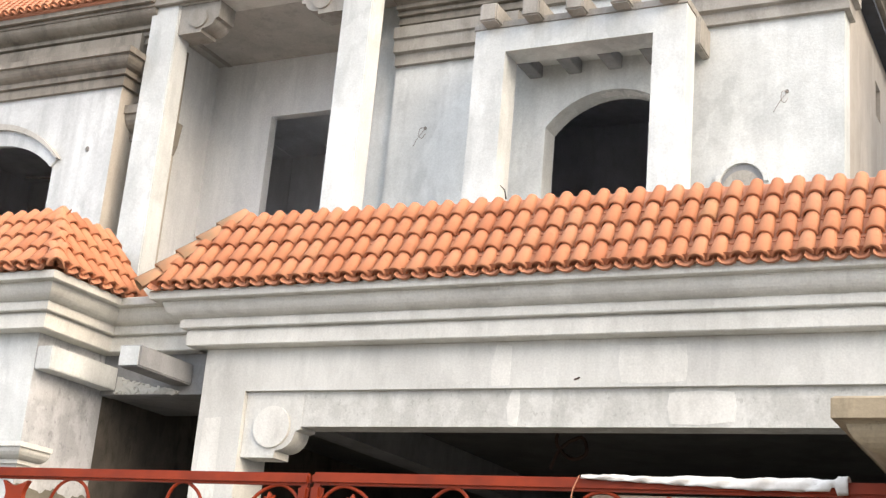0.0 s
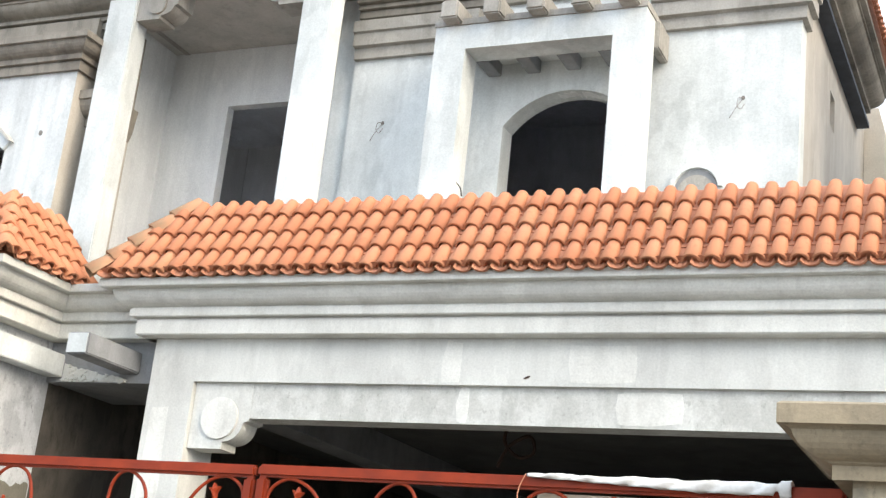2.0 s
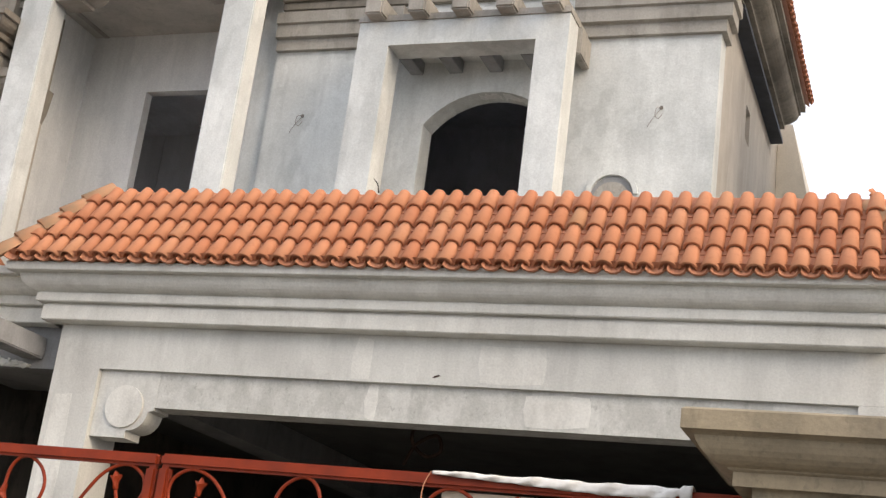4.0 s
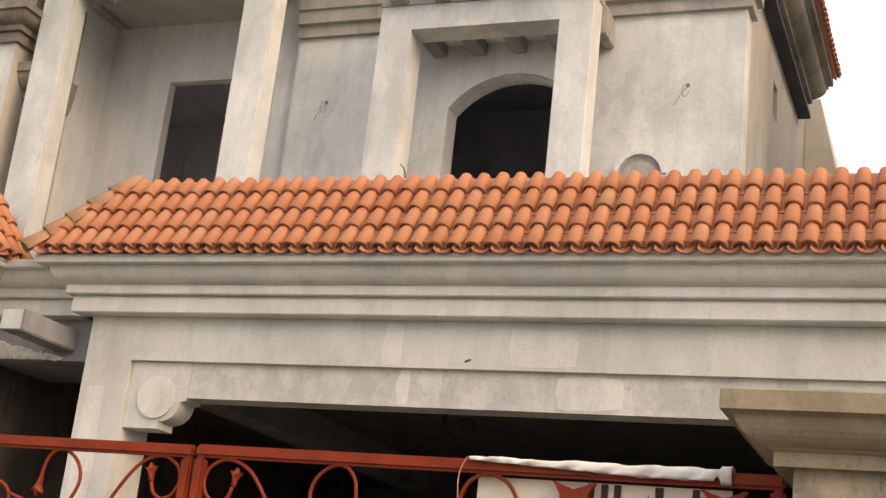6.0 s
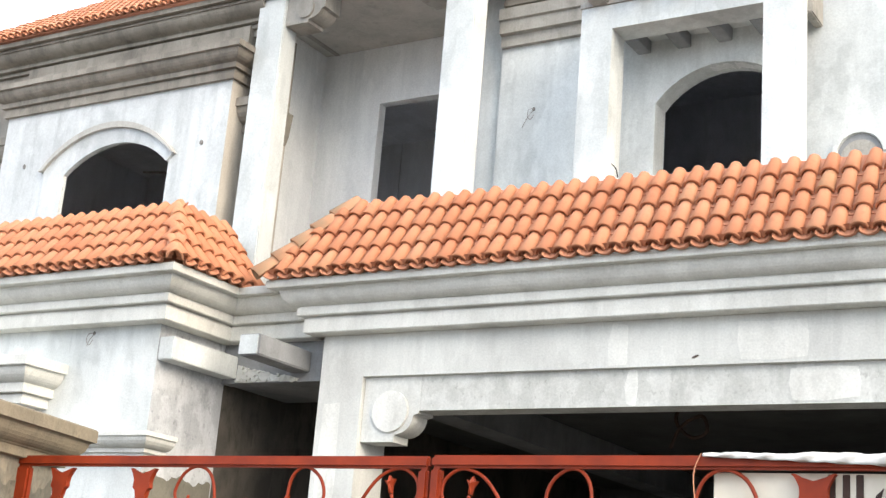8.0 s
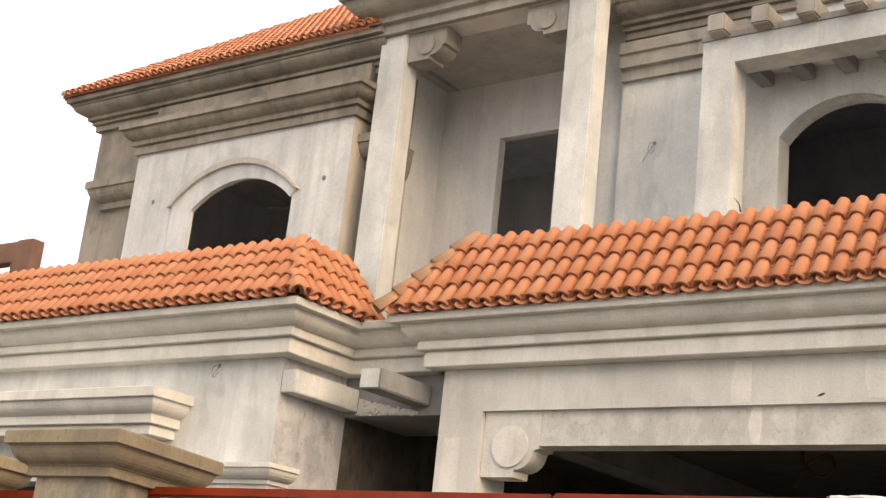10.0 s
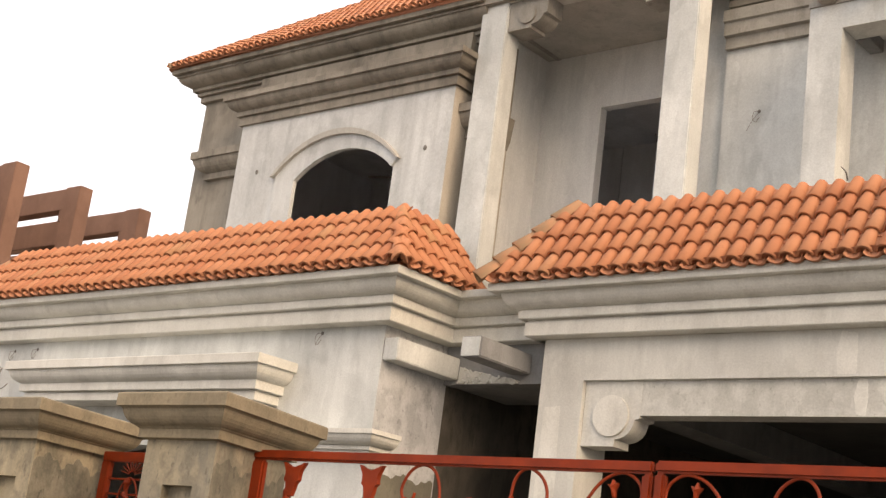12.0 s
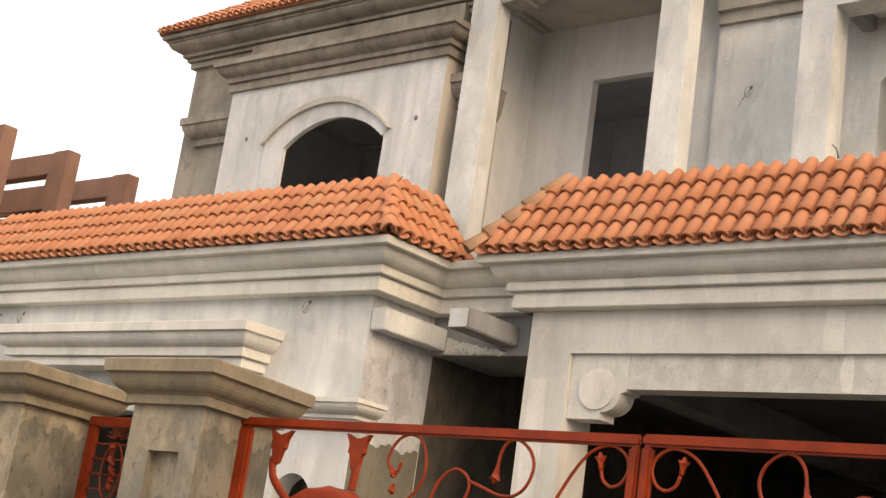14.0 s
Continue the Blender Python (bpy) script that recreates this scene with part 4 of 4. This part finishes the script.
# small gate between two pillars
sg = thing("small_gate", "red-primed pedestrian gate with bars and a fan of rods", "gate")
SY = 5.88
part("top_rail", bevelled(-8.17, -7.05, SY, SY + 0.05, 2.38, 2.45, 0.006), RED, sg)
part("stile", bevelled(-8.17, -8.09, SY - 0.002, SY + 0.048, 0.1, 2.38, 0.006), RED, sg)
part("stile", bevelled(-7.13, -7.05, SY - 0.002, SY + 0.048, 0.1, 2.38, 0.006), RED, sg)
for i in range(14):
    z = 2.262 - 0.105 * i
    part("bar", bevelled(-8.09, -7.13, SY + 0.015, SY + 0.03, z - 0.007, z + 0.007, 0.003), RED, sg)
for i in range(9):
    a = math.pi * (0.08 + 0.84 * i / 8)
    tube("fan_rod", [(-7.813 + 0.03 * math.cos(a), SY + 0.005, 2.292 + 0.02 * math.sin(a)), (-7.813 + 0.13 * math.cos(a), SY + 0.005, 2.292 + 0.1 * math.sin(a))], 0.004, RED, sg)
tube("scroll", [(-7.813 + 0.111 * math.cos(q * math.tau / 24), SY - 0.004, 2.076 + 0.193 * math.sin(q * math.tau / 24)) for q in range(25)], 0.007, RED, sg)
tube("stem", [(-7.813 + 0.02 * math.sin(q), SY - 0.002, 2.076 - 0.1 + 0.04 * q) for q in range(7)], 0.008, RED, sg)
for q, turn in ((0.15, 20), (0.07, -50), (0.0, 130), (-0.07, 40), (-0.1, 200)):
    flower(sg, -7.813 + (0.02 if turn > 30 else -0.015), 2.076 + q, 0.055, turn, SY - 0.01)

# boundary wall
bw = part("boundary_wall", bevelled(-14.5, -8.7, 5.45, 5.68, 0.0, 2.18), PILLAR)
tagged(bw, "grey cement boundary wall beside the gate pillars", "wall", kind="structure")

# ---- neighbour ----
nb = thing("neighbour_house", "cream neighbour house with a brown stepped roof pergola", "house")
part("wall", boxes((-26, -18.42, 10.7, 10.9, 5.0, 6.1)), CREAM, nb)
part("wall", boxes((-26, -17.95, 9.2, 16.0, 0.0, 4.998)), CREAM, nb)
for i in range(4):
    y = 9.26 + 1.172 * i
    part("pergola_post", bevelled(-18.39, -18.0, y, y + 0.24, 5.0, 7.43, 0.01), BROWN, nb)
    part("pergola_beam", bevelled(-22.0, -18.392, y + 0.03, y + 0.23, 7.07, 7.425, 0.01), BROWN, nb)
    part("pergola_beam", bevelled(-22.0, -18.392, y + 0.03, y + 0.23, 6.49, 6.88, 0.01), BROWN, nb)
    part("pergola_beam", bevelled(-19.17, -18.392, y + 0.03, y + 0.23, 6.07, 6.39, 0.01), BROWN, nb)
    part("slat", boxes((-22.0, -18.5, y + 0.26, y + 0.3, 6.86, 6.97)), CREAM, nb)
    part("slat", boxes((-22.0, -18.5, y + 0.26, y + 0.3, 6.37, 6.44)), CREAM, nb)
    part("pergola_block", boxes((-18.5, -18.392, y + 0.03, y + 0.23, 6.882, 7.068)), BROWN, nb)


# unseen block, added to keep sun off the near part of the side
nw = part("shade_wall_east", boxes((0.9, 6.0, 10.6, 15.2, 0.0, 9.5)), CREAM)
tagged(nw, "unseen wall added to shade the side of the house", "wall", kind="structure")

# ---- loose cables and small marks ----
def cable(pts, r=0.006):
    return tube("cable", pts, r, LEAD, house, "loose cable end from the wall")


for x, z, y in ((-2.45, 6.59, RW), (-5.965, 6.60, RW), (-9.62, 4.12, 9.22), (-14.98, 4.08, 9.22), (-14.5, 4.09, 9.22)):
    bm = bmesh.new()
    prism(bm, [(x + 0.017 * math.cos(k * math.tau / 10), z + 0.05 + 0.02 * math.sin(k * math.tau / 10)) for k in range(10)], y - 0.006, y - 0.001)
    hpart("conduit_hole", bm, CHISELLED, "small chiselled conduit hole")
    cable([(x, y - 0.01, z + 0.05), (x - 0.03, y - 0.05, z + 0.03), (x - 0.04, y - 0.05, z - 0.04), (x - 0.01, y - 0.04, z - 0.07), (x + 0.02, y - 0.03, z - 0.02)], 0.0032)
    cable([(x + 0.01, y - 0.01, z + 0.05), (x - 0.03, y - 0.03, z - 0.03), (x - 0.06, y - 0.02, z - 0.075)], 0.0028) if x < -9 else cable([(x + 0.01, y - 0.01, z + 0.05), (x - 0.06, y - 0.03, z - 0.06), (x - 0.11, y - 0.02, z - 0.14)], 0.0028)
cable([(-15.12, 9.15, 3.92), (-15.32, 9.12, 3.72), (-15.24, 9.12, 3.66), (-15.12, 9.12, 3.8), (-15.05, 9.13, 3.9), (-15.1, 9.12, 3.72), (-14.98, 9.12, 3.64), (-14.85, 9.12, 3.7)], 0.006)
for x, z in ((-12.31, 6.54), (-9.6, 6.51)):
    bm = bmesh.new()
    prism(bm, [(x + 0.025 * math.cos(k * math.tau / 9), z + 0.03 * math.sin(k * math.tau / 9)) for k in range(9)], 10.294, 10.299)
    hpart("wall_hole", bm, CHISELLED, "small chiselled hole")
tube("cable", [(-4.75, 12.0, 3.98), (-4.8, 12.0, 3.75), (-4.65, 12.0, 3.6), (-4.5, 12.0, 3.65), (-4.55, 12.0, 3.8), (-4.75, 12.0, 3.7), (-4.85, 12.0, 3.5)], 0.018, DARKPAINT, house, "dark looped cable hanging from the porch ceiling")
cable([(-8.35, 12.9, 7.45), (-7.9, 12.8, 7.1), (-7.3, 12.7, 6.75)], 0.014)
cable([(-11.7, 11.6, 6.85), (-11.0, 11.5, 6.72), (-10.2, 11.4, 6.5)], 0.014)
tube("string", [(-2.13, GY - 0.01, 2.47), (-2.16, GY - 0.015, 2.38), (-2.15, GY - 0.01, 2.2), (-2.18, GY - 0.01, 2.0)], 0.003, PAN, leaf_b)
# patches and chips on the plaster
for x0, x1, z0, z1, y in ((-3.5, -2.98, 3.86, 4.16, 9.998), (-4.58, -4.44, 3.85, 4.2, 9.998), (-4.46, -4.36, 3.54, 3.82, 10.048), (-3.1, -2.6, 3.56, 3.8, 10.048), (-7.4, -7.22, 2.2, 3.6, 9.998)):
    rnd = random.Random(int(x0 * 100))
    bm = bmesh.new()
    prism(bm, [(x + rnd.uniform(-0.02, 0.02), z + rnd.uniform(-0.015, 0.015)) for x, z in ((x0, z0), ((x0 + x1) / 2, z0 - 0.01), (x1, z0), (x1 + 0.01, (z0 + z1) / 2), (x1, z1), ((x0 + x1) / 2, z1), (x0, z1), (x0 - 0.01, (z0 + z1) / 2))], y - 0.0009, y + 0.001)
    hpart("plaster_patch", bm, CORNICE, "paler trowelled plaster patch")
bm = bmesh.new()
prism(bm, [(-3.885, 3.89), (-3.86, 3.893), (-3.825, 3.91), (-3.835, 3.916), (-3.87, 3.905)], 9.99, 9.999)
hpart("plaster_chip", bm, DARKPAINT, "small dark chip in the plaster")
rnd = random.Random(17)
bm = bmesh.new()
prism(bm, [(-8.59, 3.845), (-8.4, 3.845), (-8.1, 3.85), (-7.86, 3.845), (-7.83, 3.87), (-7.95, 3.9), (-8.12, 3.91), (-8.25, 3.95), (-8.4, 3.96), (-8.5, 4.0), (-8.58, 4.02)], 10.138, 10.152)
for i in range(60):
    f = rnd.random()
    x, z = -8.57 + 0.7 * f, 3.85 + rnd.random() ** 1.3 * (0.16 - 0.13 * f)
    w, h = rnd.uniform(0.012, 0.04), rnd.uniform(0.008, 0.02)
    prism(bm, [(x + w * math.cos(a) * rnd.uniform(0.5, 1.2), z + h * math.sin(a) * rnd.uniform(0.5, 1.2)) for a in (0.2, 1.3, 2.4, 3.5, 4.6, 5.7)], 10.137 - rnd.uniform(0.004, 0.022), 10.14)
tagged(hpart("broken_plaster", bm, BEAM), "rough broken plaster along the lintel", kind="stuff")
tube("twig", [(-4.63, 10.08, 5.5), (-4.64, 10.06, 5.57), (-4.68, 10.05, 5.62)], lambda t: 0.008 * (1 - 0.6 * t), WIRE, house, "dry twig stuck between the tiles")
